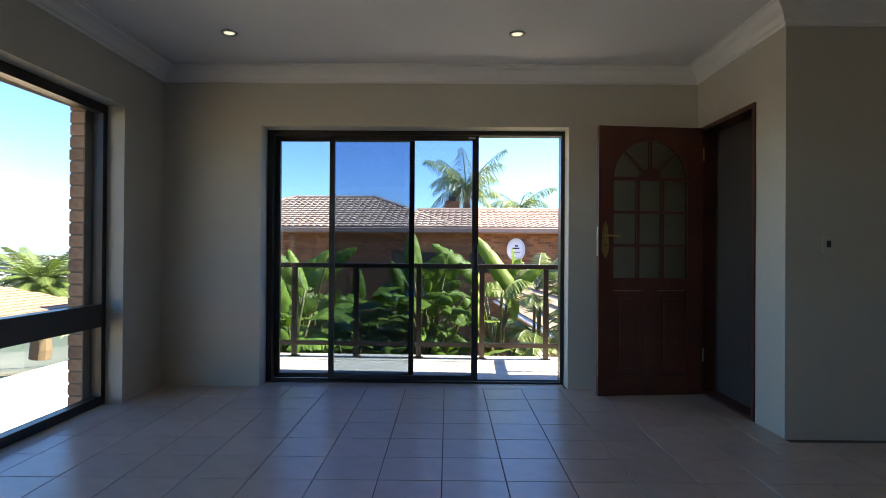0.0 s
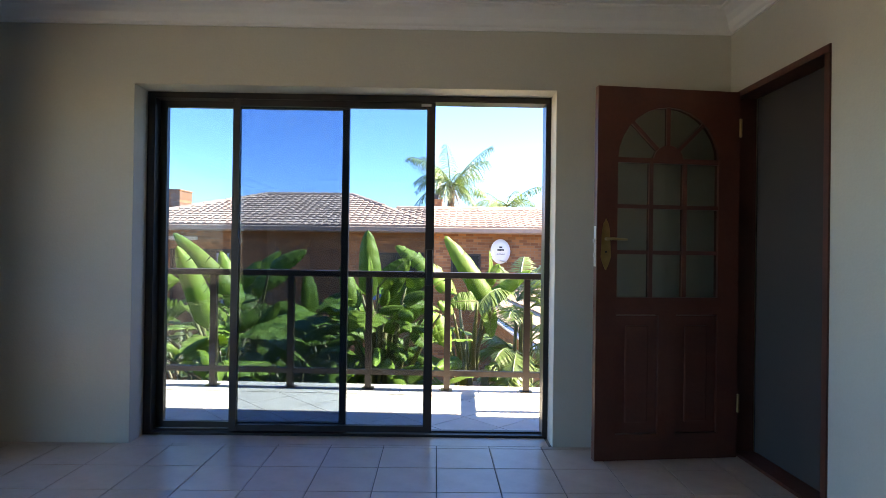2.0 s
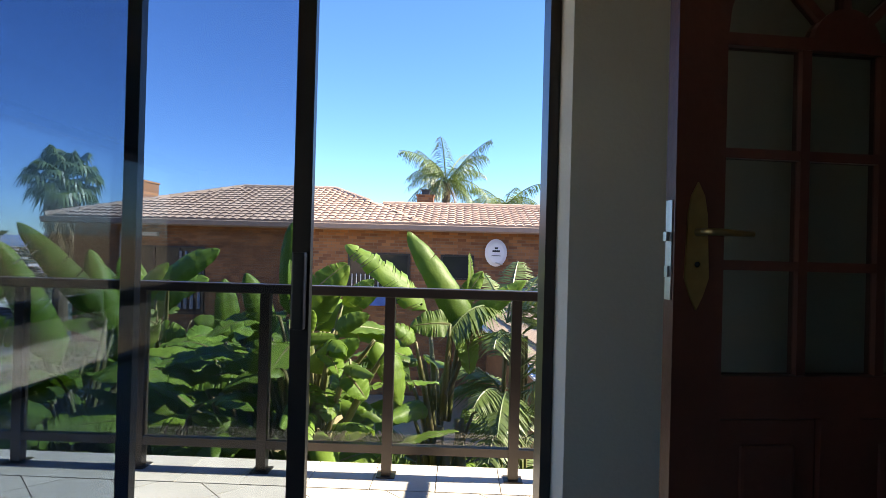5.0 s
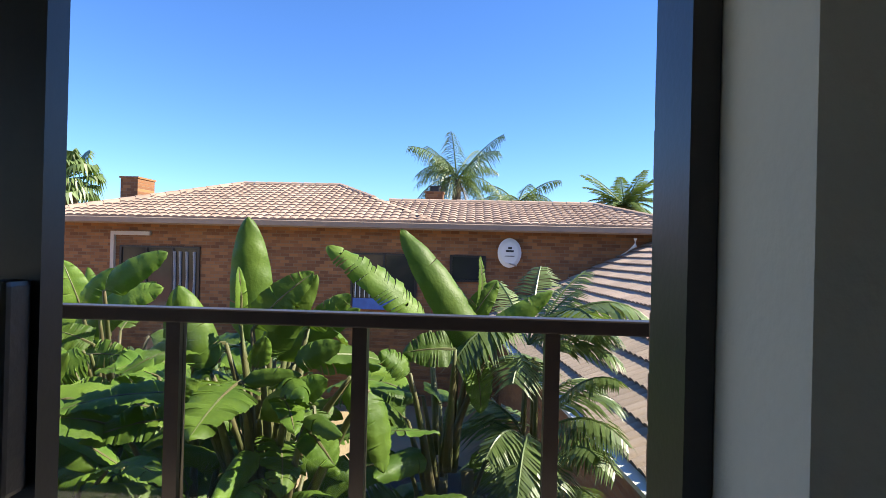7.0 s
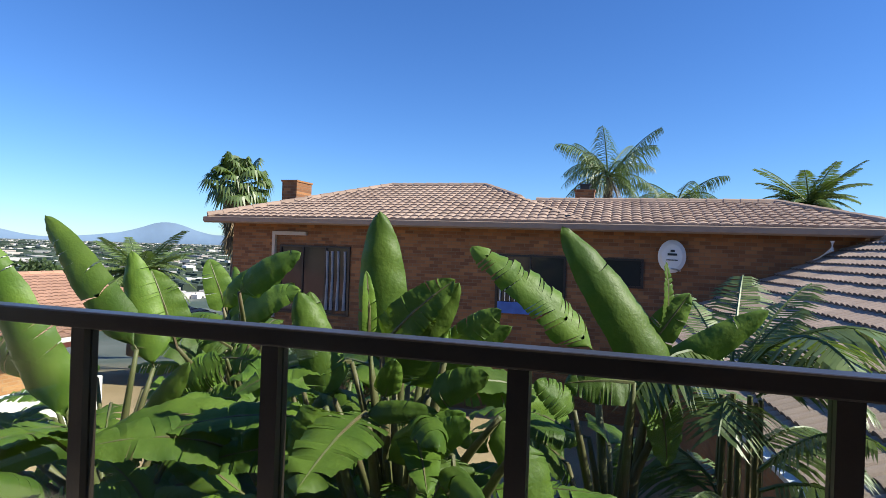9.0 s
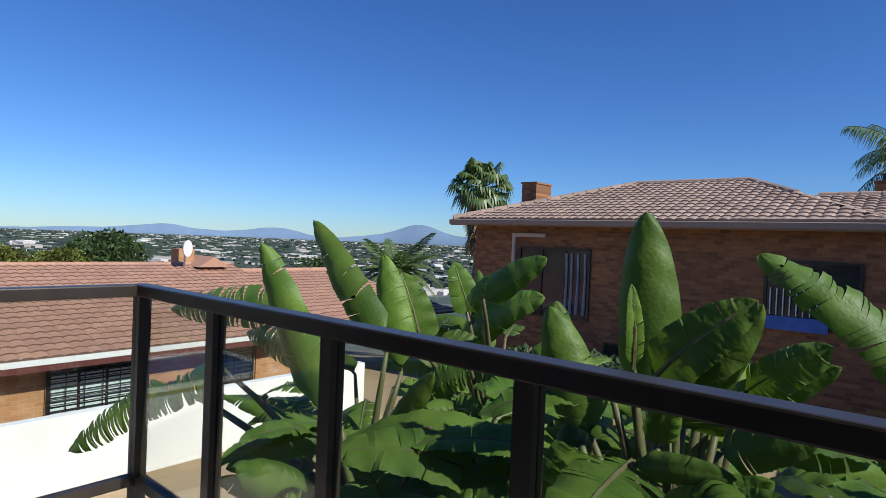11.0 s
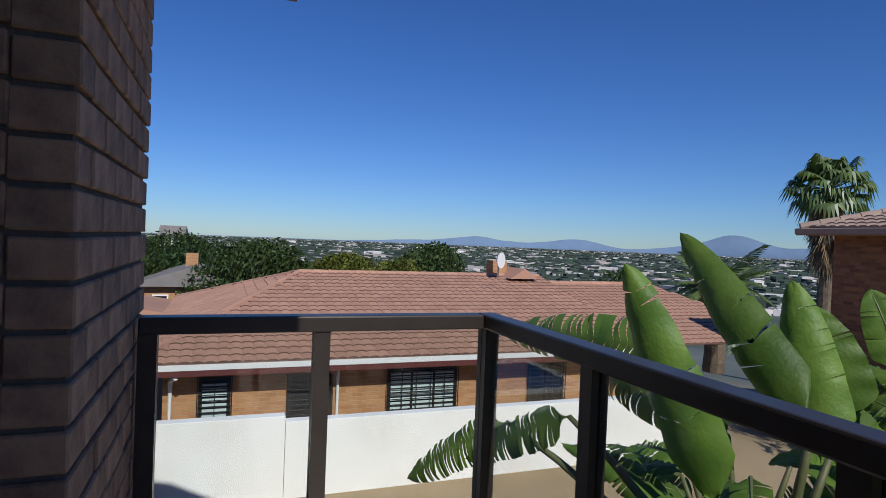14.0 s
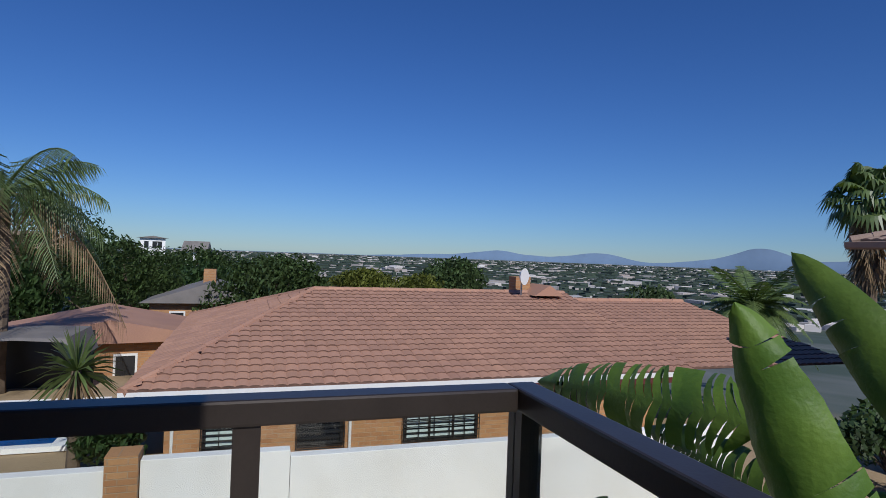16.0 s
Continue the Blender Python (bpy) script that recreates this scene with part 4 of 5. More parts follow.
# ---- plants ----
def paddle(tip, base, width, face, rng, torn=0.3, bow=0.06, fold=0.35, cup=0.0):
    """One paddle leaf from its stalk's end to its tip, in strips along the veins, some torn apart. fold: raised sides; cup: rolled back sides."""
    tip, base = Vector(tip), Vector(base)
    axis = tip - base
    L = axis.length
    a = axis.normalized()
    face = (Vector(face) - a * Vector(face).dot(a)).normalized()
    side = a.cross(face)
    N = 32
    bm = bmesh.new()
    ph = rng.uniform(0, 6)

    def wid(t):
        return width * min(1.0, (t / 0.13) ** 0.5 if t > 0 else 0.0) * max(0.0, 1 - max(0.0, t) ** 2.9) ** 0.64

    def mid(t):
        return base + axis * t + face * (bow * L * math.sin(math.pi * t)) - Vector((0, 0, 1)) * (0.05 * L * t * t)
    for s in (-1, 1):
        lift = rng.uniform(0.7, 1.2) * fold
        drop = 0.0
        for k in range(N):
            shift = 0.0
            if 2 < k < N - 3 and rng.random() < torn * 0.6:
                drop, shift = rng.uniform(-0.1, 0.5) * min(1.0, torn * 2.5), rng.uniform(0.15, 0.6) / N
            cols = []
            for t, pull in ((k / N, shift), ((k + 1) / N, 0.0)):
                row = []
                for q in (0.0, 0.2, 0.45, 0.72, 0.9, 1.0):
                    w = wid(t) * q
                    tt = min(1.0, t + 0.07 * q * (1 - t) + pull * q)
                    roll = cup * q
                    p = mid(tt) + side * (s * w * (math.cos(roll * 0.8) if cup else 1 - 0.12 * q * lift)) + face * (w * lift * (0.9 - 0.75 * q)) - face * (w * math.sin(roll) * 0.75)
                    p -= face * (drop * q * q * width * 0.5)
                    p += face * (0.008 * width / 0.15 * math.sin(t * 30 + 3 * q + ph) * q + 0.006 * (round(t * N) % 2) * min(1.0, 2 * q))
                    row.append(bm.verts.new(p))
                cols.append(row)
            for i in range(5):
                bm.faces.new((cols[0][i], cols[0][i + 1], cols[1][i + 1], cols[1][i]))
    bmesh.ops.remove_doubles(bm, verts=bm.verts, dist=0.0008)
    return bm, mid


def leaf_on(plant, root, tip, base, width, face, rng, torn=0.3, dry=False, stalk=True, bow=0.06, fold=0.35, cup=0.0):
    bm, mid = paddle(tip, base, width, face, rng, torn, bow, fold, cup)
    lf = part("leaf", bm, M_DRY if dry else M_LEAF, plant, "dry brown leaf" if dry else "", smooth=True)
    k = 0.45 if cup else 1.0
    part("midrib", tube([mid(t) - Vector(face).normalized() * (0.006 if cup else 0) for t in (0.0, 0.25, 0.5, 0.75, 0.97)], [0.011 * k, 0.009 * k, 0.007 * k, 0.005 * k, 0.002], 5), M_STEM, lf)
    if stalk:
        b, r = Vector(base), Vector(root)
        c = r.lerp(b, 0.5) + Vector((0, 0, 0.25 * (b - r).length)) * 0.4
        pts = [r.lerp(c, t).lerp(c.lerp(b, t), t) for t in (0, 0.25, 0.5, 0.75, 1.0)]
        part("stalk", tube(pts, [0.035, 0.028, 0.022, 0.017, 0.012], 6), M_STEM, plant, smooth=True)


def clump(x, y, zr, heroes, n, seed, low=-1.7, high=0.6, reach=0.85, lean=0.0):
    rng = random.Random(seed)
    p = thing("banana_plant", "giant bird-of-paradise plant with large torn green leaves", "plant", 0, 0, 0, "plants in front of the balcony")
    g = -2.8
    for k in range(5):
        dx, dy = rng.uniform(-0.25, 0.25), rng.uniform(-0.2, 0.2)
        part("stem", tube([(x + dx * 1.4, y + dy * 1.4, g), (x + dx, y + dy, g + 1.0), (x + dx * 0.6, y + dy * 0.6, zr + rng.uniform(-0.4, 0.2))], [0.07, 0.06, 0.04], 7), M_STEM, p, smooth=True)
    for tip, base, w, *cut in heroes:
        tip, base = Vector(tip), Vector(base)
        base = tip + (base - tip) * 1.35
        f = Vector((0.35 + rng.uniform(-0.2, 0.2), -0.9, 0.25))
        leaf_on(p, (x, y, zr), tip, base, w * 0.44, f, rng, cut[0] if cut else 0.1, fold=0.0, bow=0.05, cup=0.65)
    for k in range(n):
        a = rng.uniform(0, 2 * math.pi)
        zz = low + (high - low) * (k + rng.random()) / n
        out = rng.uniform(0.25, reach)
        b = Vector((x + 0.55 * out * math.cos(a), y + 0.45 * out * math.sin(a), zz))
        L = rng.uniform(0.4, 0.85)
        steep = rng.uniform(-0.45, 0.75) if zz < 0.1 else rng.uniform(-0.35, 0.25)
        d = Vector((math.cos(a), math.sin(a), steep)).normalized()
        t = b + d * L
        if t.y < 5.95:
            t.y = 5.95 + rng.random() * 0.1
            b.y = max(b.y, 6.05)
        if t.x > 2.0 and t.y > 7:
            t.x = 2.0
        f = Vector((0.3 + rng.uniform(-0.5, 0.5), -0.35 + rng.uniform(-0.4, 0.4), 1.0 - 0.4 * abs(steep)))
        leaf_on(p, (x, y, max(-2.4, zz - 0.9)), t, b, rng.uniform(0.08, 0.165), f, rng, rng.choice((0.1, 0.25, 0.6, 1.0)), dry=(zz < -0.9 and rng.random() < 0.3), bow=rng.uniform(0.04, 0.16), fold=rng.uniform(0.1, 0.4), cup=rng.choice((0.0, 0.0, 0.9)))
    return p


middle = clump(-0.05, 6.85, -0.3, [((-0.23, 6.96, 1.39), (-0.19, 6.96, 0.80), 0.33), ((-0.44, 6.6, 1.0), (-0.3, 6.6, 0.65), 0.25), ((0.32, 6.6, 0.56), (0.08, 6.6, 0.37), 0.2), ((0.25, 6.7, 1.07), (0.05, 6.7, 0.71), 0.22), ((0.44, 6.9, 0.88), (0.09, 6.9, 0.63), 0.2), ((0.62, 6.6, 0.20), (0.5, 6.6, 0.45), 0.2)], 80, 3, -1.8, 0.75)
east = clump(0.9, 7.5, -0.2, [((0.58, 7.48, 1.37), (1.0, 7.45, 0.71), 0.33), ((1.59, 7.6, 0.97), (1.12, 7.6, 0.57), 0.25)], 30, 8, -1.8, 0.3, 0.6)
clump(-1.75, 6.9, -0.4, [((-2.0, 6.36, 1.2), (-1.80, 6.55, 0.50), 0.32, 0.2), ((-2.33, 6.93, 1.35), (-1.78, 6.9, 0.78), 0.28, 0.3), ((-1.89, 7.13, 1.14), (-1.72, 7.1, 0.62), 0.29), ((-3.3, 6.5, 0.72), (-2.35, 6.55, 0.78), 0.34, 1.4), ((-3.2, 5.88, -0.1), (-2.85, 6.15, 0.2), 0.3, 1.2), ((-2.9, 6.1, 0.1), (-2.5, 6.3, 0.35), 0.26, 1.0), ((-3.0, 6.9, 0.55), (-2.3, 6.8, 0.5), 0.3, 1.2), ((-1.08, 6.7, 0.62), (-1.31, 6.7, 0.27), 0.2)], 60, 5, -1.9, 0.3)
west = clump(-2.1, 8.7, -0.5, [((-1.67, 8.6, 1.18), (-2.25, 8.6, 0.54), 0.30), ((-1.56, 8.4, 0.91), (-2.05, 8.4, 0.5), 0.29), ((-2.5, 8.9, 1.0), (-2.25, 8.7, 0.4), 0.25)], 50, 11, -1.8, 0.5)
clump(-2.3, 7.4, -0.8, [], 44, 54, -2.3, 0.25, 0.7)
clump(-0.85, 7.7, -0.6, [], 66, 51, -2.2, 0.4, 0.8)
clump(-0.9, 6.55, -0.9, [], 44, 53, -2.3, 0.05, 0.6)
clump(-0.5, 6.95, -0.6, [], 56, 61, -2.2, 0.3, 0.75)
clump(-1.35, 7.3, -0.6, [], 50, 62, -2.2, 0.2, 0.7)

def sprout(plant, root, *leaves):
    """Single leaves of a plant, each with tip, base, half width and how torn it is."""
    rng = random.Random(len(leaves) * 7 + 1)
    for tip, base, w, torn in leaves:
        f = Vector((0.45 + rng.uniform(-0.2, 0.2), -0.75, 0.5 + rng.uniform(-0.1, 0.2)))
        r = Vector(root).lerp(Vector(base), 0.35)
        leaf_on(plant, (r.x, r.y, Vector(base).z - 0.8), tip, base, w, f, rng, torn, bow=0.08, fold=rng.uniform(0.1, 0.25), cup=rng.choice((0.0, 0.5)))


sprout(middle, (-0.05, 6.85, -0.3),
       ((0.25, 6.64, 1.08), (-0.07, 6.66, 0.75), 0.1, 0.15),
       ((-0.17, 6.70, 1.09), (-0.17, 6.75, 0.76), 0.035, 0.1),
       ((0.44, 6.66, 0.96), (0.21, 6.69, 0.76), 0.075, 0.5),
       ((0.17, 6.68, 1.02), (-0.00, 6.72, 0.77), 0.09, 0.3),
       ((0.39, 6.41, 0.58), (0.18, 6.44, 0.42), 0.075, 0.1),
       ((0.26, 6.44, 0.59), (-0.04, 6.46, 0.53), 0.05, 0.1),
       ((0.44, 6.46, 0.74), (0.20, 6.49, 0.62), 0.075, 0.2),
       ((0.67, 6.38, 0.17), (0.58, 6.42, 0.52), 0.09, 0.1),
       ((0.47, 6.26, 0.23), (0.32, 6.30, 0.38), 0.09, 0.2),
       ((0.05, 6.52, 0.75), (-0.01, 6.57, 0.57), 0.06, 0.1),
       ((0.35, 6.35, 0.23), (0.33, 6.40, 0.44), 0.08, 0.1),
       ((-0.32, 6.39, 0.34), (-0.21, 6.45, 0.54), 0.09, 0.2))
sprout(east, (0.9, 7.5, -0.2),
       ((-0.04, 8.02, 1.25), (0.74, 8.15, 0.57), 0.155, 1),
       ((1.22, 7.54, 1.02), (0.98, 7.57, 0.63), 0.09, 0.4),
       ((1.10, 7.53, 1.18), (1.08, 7.58, 0.67), 0.04, 0.1),
       ((0.65, 7.18, 0.58), (0.96, 7.27, 0.58), 0.12, 0.5),
       ((0.53, 7.07, 0.60), (0.70, 7.14, 0.45), 0.09, 0.8),
       ((1.13, 7.43, 0.17), (1.05, 7.48, 0.55), 0.13, 0.1))
sprout(west, (-2.1, 8.7, -0.5),
       ((-1.11, 7.86, 0.89), (-1.08, 7.92, 0.29), 0.13, 0.05),
       ((-1.44, 8.28, 0.86), (-1.97, 8.28, 0.61), 0.145, 0.1),
       ((-1.08, 7.67, 1.15), (-1.53, 7.67, 0.84), 0.115, 0.1),
       ((-1.83, 8.25, 1.00), (-2.12, 8.27, 0.65), 0.09, 0.1),
       ((-2.45, 8.49, 1.05), (-2.28, 8.55, 0.56), 0.13, 0.3),
       ((-2.02, 7.42, 1.01), (-1.86, 7.49, 0.48), 0.14, 0.1),
       ((-2.05, 7.63, 0.15), (-1.64, 7.71, 0.38), 0.13, 0.8),
       ((-1.46, 7.88, 0.36), (-1.82, 7.90, 0.34), 0.12, 0.9),
       ((-1.22, 7.30, 0.28), (-1.49, 7.33, 0.19), 0.1, 0.9),
       ((-1.06, 6.92, -0.09), (-1.37, 6.94, 0.18), 0.14, 0.2),
       ((-1.99, 7.83, 0.54), (-1.75, 7.90, 0.42), 0.12, 0.4))


def frond(root, out, length, droop, rng, leaflet=0.35, pairs=26, width=0.022, rise=0.5, hang=0.35):
    """A feather frond: an arching rib with two rows of narrow leaflets."""
    root, out = Vector(root), Vector(out).normalized()
    bm = bmesh.new()
    pts = []
    for k in range(9):
        t = k / 8
        pts.append(root + out * (length * t * (1 - 0.12 * t)) + Vector((0, 0, length * (rise * t - droop * t * t))))
    tube(pts, [0.02 * length / 1.5 * (1 - 0.85 * k / 8) + 0.003 for k in range(9)], 4, bm)
    for k in range(pairs):
        t = 0.12 + 0.87 * k / pairs
        i = min(7, int(t * 8))
        p = pts[i].lerp(pts[i + 1], t * 8 - i)
        d = (pts[i + 1] - pts[i]).normalized()
        sd = d.cross(Vector((0, 0, 1))).normalized()
        ll = leaflet * length * (0.5 + 0.9 * math.sin(math.pi * min(1, t + 0.1)) * 0.7) * rng.uniform(0.85, 1.1)
        for s in (-1, 1):
            v = (sd * s + d * 0.55 - Vector((0, 0, hang * rng.uniform(0.6, 1.4)))).normalized()
            w = d * width * length
            q = p + v * ll * 0.55
            e = p + v * ll - Vector((0, 0, ll * hang * 0.5))
            a, b, c, f, g = (bm.verts.new(z) for z in (p - w * 0.4, p + w * 0.4, q + w * 0.6, e, q - w * 0.6))
            bm.faces.new((a, b, c, g))
            bm.faces.new((g, c, f))
    return bm


def palm(label, x, y, z0, z1, trunk_r, n, length, seed, droop=0.75, rise=0.7, hang=0.35, leaflet=0.28, pairs=30, dry=0, material=M_LEAF2, width=0.022):
    rng = random.Random(seed)
    p = thing("palm_tree", label, "palm tree", 0, 0, 0)
    zs = [z0 + (z1 - z0) * k / 8 for k in range(9)]
    part("trunk", tube([(x + 0.05 * math.sin(k), y, z) for k, z in enumerate(zs)], [trunk_r * (1.15 - 0.3 * k / 8) * (1 + 0.06 * (k % 2)) for k in range(9)], 10), M_TRUNK, p)
    for k in range(n):
        a = k * 2.399 + rng.uniform(-0.2, 0.2)
        r = rise * (1 - 1.5 * k / n) + 0.2
        part("frond", frond((x, y, z1 + rng.uniform(-0.1, 0.15)), (math.cos(a), math.sin(a), 0), length * rng.uniform(0.8, 1.1), droop * (0.6 + 0.6 * k / n), rng, leaflet, pairs, width, r, hang), M_DRY if k >= n - dry else material, p)
    return p


def fan_palm(x, y, z0, z1, seed):
    """A fan palm with a skirt of dead leaves."""
    rng = random.Random(seed)
    p = thing("palm_tree", "tall fan palm with a skirt of dead leaves", "palm tree", 0, 0, 0)
    part("trunk", tube([(x, y, z0 + (z1 - z0) * k / 6) for k in range(7)], [0.42, 0.34, 0.3, 0.28, 0.28, 0.3, 0.3], 10), M_TRUNK, p)
    for k in range(66):
        dead = k < 30
        a = k * 2.399
        e = rng.uniform(-1.45, -1.1) if dead else (-0.6 + 1.9 * (k - 30) / 35)
        d = Vector((math.cos(a) * math.cos(e), math.sin(a) * math.cos(e), math.sin(e)))
        root = Vector((x, y, z1 + (rng.uniform(-2.6, -0.3) if dead else 0)))
        st = rng.uniform(0.25, 0.5) if dead else rng.uniform(0.7, 1.25)
        c = root + d * st
        s1 = d.cross(Vector((0, 0, 1))).normalized()
        s2 = s1.cross(d)
        bm = bmesh.new()
        tube([root, c], 0.025, 4, bm)
        R = rng.uniform(0.75, 1.1)
        for m in range(15):
            th = radians(-85 + 170 * m / 14)
            v = d * math.cos(th) + s1 * math.sin(th)
            w = (s1 * math.cos(th) - d * math.sin(th)) * (0.06 if dead else 0.085)
            q = c + v * R * 0.62 + s2 * 0.1 * math.cos(th)
            t = c + v * R * 0.95 - Vector((0, 0, rng.uniform(0.2, 0.7)))
            aa, b2, cc, f = bm.verts.new(c), bm.verts.new(q - w), bm.verts.new(q + w), bm.verts.new(t)
            bm.faces.new((aa, b2, cc))
            bm.faces.new((b2, f, cc))
        part("fan_leaf", bm, M_DRY if dead else M_LEAF2, p, "dead brown fan leaf" if dead else "")
    return p


fan_palm(-18.3, 30.0, -3.2, 4.15, 2)
palm("slender feather palm with arching fronds", 0.2, 30.5, -3, 4.5, 0.2, 26, 2.7, 31, 0.9, 1.2, 0.8, 0.26, 40, 4, width=0.011)
palm("slender feather palm with arching fronds", 3.1, 31.0, -3, 3.5, 0.2, 16, 2.5, 32, 1.0, 0.9, 0.8, 0.26, 40, 2, width=0.011)
palm("stout date palm with a dense crown", 7.9, 30.5, -3, 3.4, 0.35, 44, 2.1, 33, 0.55, 0.9, 0.2, 0.2, 34)
palm("stout date palm with a dense crown", 12.3, 30.5, -3, 2.5, 0.35, 44, 1.8, 34, 0.55, 0.9, 0.2, 0.2, 34)
palm("stout date palm with a dense crown", -17.5, 22.9, -3.5, -0.3, 0.35, 40, 2.3, 35, 0.6, 0.9, 0.2, 0.22, 34)
palm("feather palm with long drooping fronds", -19.0, -1.1, -3.5, 2.4, 0.22, 22, 3.3, 36, 0.9, 0.8, 0.8, 0.28, 44, 5, width=0.011)
ct = thing("cabbage_tree", "spiky cabbage tree with a ball of sword leaves", "tree", -12.3, 2.4, -3.3)
part("trunk", tube([(0, 0, 0), (0.05, 0.02, 1.2), (0, 0, 2.3)], [0.13, 0.1, 0.09], 9), M_TRUNK, ct)
rngc = random.Random(37)
for k in range(110):
    a, e = k * 2.399, rngc.uniform(-1.15, 1.45)
    d = Vector((math.cos(a) * math.cos(e), math.sin(a) * math.cos(e), math.sin(e)))
    w = d.orthogonal().normalized() * 0.03
    c, L = Vector((0, 0, 2.3)), rngc.uniform(0.65, 0.9)
    q, t = c + d * L * 0.6, c + d * L - Vector((0, 0, 0.18 * L * math.cos(e)))
    bm = bmesh.new()
    v = [bm.verts.new(p) for p in (c - w * 0.5, c + w * 0.5, q + w, t, q - w)]
    bm.faces.new((v[0], v[1], v[2], v[4]))
    bm.faces.new((v[4], v[2], v[3]))
    part("sword_leaf", bm, M_DRY if e < -0.75 else M_LEAF2, ct, "dead brown leaf" if e < -0.75 else "")
rngp = random.Random(77)
cane = thing("cane_palm", "dense cane palm with fine feathery fronds", "palm", 0, 0, 0)
for k in range(60):
    a, h = rngp.uniform(0, 6.28), rngp.uniform(-1.6, 0.7)
    part("frond", frond((1.5 + 0.12 * math.cos(a), 7.8 + 0.12 * math.sin(a), h), (math.cos(a), math.sin(a) - 0.2, 0), rngp.uniform(0.45, 0.75), 0.75, rngp, 0.42, 26, 0.03, rngp.uniform(0.45, 1.25), 0.35), M_LEAF2, cane)
for tip in ((1.70, 7.89, 1.23), (1.84, 7.90, 0.94), (1.91, 7.81, 0.70), (1.51, 7.97, 1.26), (1.73, 7.69, 0.81), (1.33, 7.95, 1.10), (1.60, 7.78, 1.01), (1.65, 7.58, 0.56)):
    d = Vector(tip) - Vector((1.45, 7.75, 0.55))
    part("frond", frond((1.45, 7.75, 0.55), (d.x, d.y, 0), max(0.4, 0.75 * d.length), 0.55, rngp, 0.36, 34, 0.022, 0.55 + d.z / d.length, 0.3), M_LEAF2, cane)
for k in range(7):
    a = k * 0.9
    part("cane", tube([(1.55 + 0.15 * math.cos(a), 8.0 + 0.15 * math.sin(a), -2.8), (1.55 + 0.1 * math.cos(a), 8.0 + 0.1 * math.sin(a), 0.4)], [0.03, 0.015], 6), M_STEM, cane)


def tree(name, label, x, y, z0, rx, rz, material, seed, n=2600, size=0.32, category="tree", lobes=9):
    """A tree with a crown of countless small leaf sprays on uneven lobes."""
    rng = random.Random(seed)
    p = thing(name, label, category, 0, 0, 0)
    zc = z0 + 1.2 * rz
    t = tube([(x, y, z0 - 0.3), (x + 0.1, y, z0 + 0.5 * rz), (x, y, zc)], [0.09 * rx, 0.07 * rx, 0.03 * rx], 8)
    cs = []
    for k in range(lobes):
        a, e = rng.uniform(0, 6.28), rng.uniform(-0.5, 1.2)
        c = Vector((x + 0.55 * rx * math.cos(a) * math.cos(e), y + 0.55 * rx * math.sin(a) * math.cos(e), zc + 0.55 * rz * math.sin(e)))
        cs.append((c, rng.uniform(0.38, 0.58)))
        tube([(x, y, z0 + 0.5 * rz), tuple(c)], [0.04 * rx, 0.01 * rx], 5, t)
    part("trunk", t, M_TRUNK, p)
    vs, fs = [], []
    for k in range(n):
        c, r = rng.choice(cs)
        d = Vector((rng.gauss(0, 1), rng.gauss(0, 1), rng.gauss(0, 1))).normalized() * (r * rng.uniform(0.7, 1.05))
        q = c + Vector((d.x * rx, d.y * rx, d.z * rz))
        u = Vector((rng.gauss(0, 1), rng.gauss(0, 1), rng.gauss(0, 1))).normalized()
        v = u.orthogonal().normalized()
        s = size * rng.uniform(0.5, 1.2)
        b = len(vs)
        vs += [q - u * s, q + v * s * 0.45, q + u * s, q - v * s * 0.45]
        fs.append((b, b + 1, b + 2, b + 3))
    pymesh("crown", vs, fs, material, p)
    return p


tree("tree", "broad dark green tree behind the red roof", -30.0, 6.2, -4.6, 3.1, 2.55, M_TREE, 1, 11000, 0.15)
tree("tree", "yellow-green shrubby tree behind the red roof", -31.0, 10.6, -2.9, 2.5, 1.5, M_TREEY, 2, 6000, 0.13)
tree("tree", "yellow-green shrubby tree behind the red roof", -31.5, 13.7, -2.9, 2.1, 1.4, M_TREEY, 12, 5000, 0.13)
tree("tree", "dark green tree behind the red roof", -35.0, 17.0, -3.7, 2.4, 2.2, M_TREE, 3, 6000, 0.15)
tree("tree", "dark conifer on the hillside", -36.0, -0.8, -4.0, 2.6, 2.5, M_TREE, 4, 6500, 0.15)
tree("tree", "dark green tree behind the palms", 10.3, 31.0, -3.0, 2.2, 2.6, M_TREE, 6, 1800, 0.3)
tree("tree", "dark green tree behind the palms", 16.5, 32.0, -3.0, 3.0, 2.4, M_TREE, 7, 1800, 0.3)
tree("tree", "green tree beyond the red roof", -28.0, 26.5, -3.8, 1.6, 1.7, M_TREE, 17, 3000, 0.15)
for k, (x, y, r, m) in enumerate([(-46, -5, 3.5, M_TREE), (-52, 2, 4, M_BUSH), (-58, -9, 5, M_TREE), (-40, -8, 3, M_BUSH), (-66, 0, 5, M_TREE), (-70, -14, 6, M_BUSH), (-34, -6, 2.6, M_BUSH), (-80, -6, 5, M_TREE), (-48, -12, 4, M_TREE), (-95, 2, 6, M_TREE), (-90, 10, 6, M_TREE), (-62, 8, 4, M_TREE)]):
    tree("tree", "dark green tree on the hillside", x, y, ground_z(x, y), r, r * 0.75, m, 40 + k, 3200, 0.27)
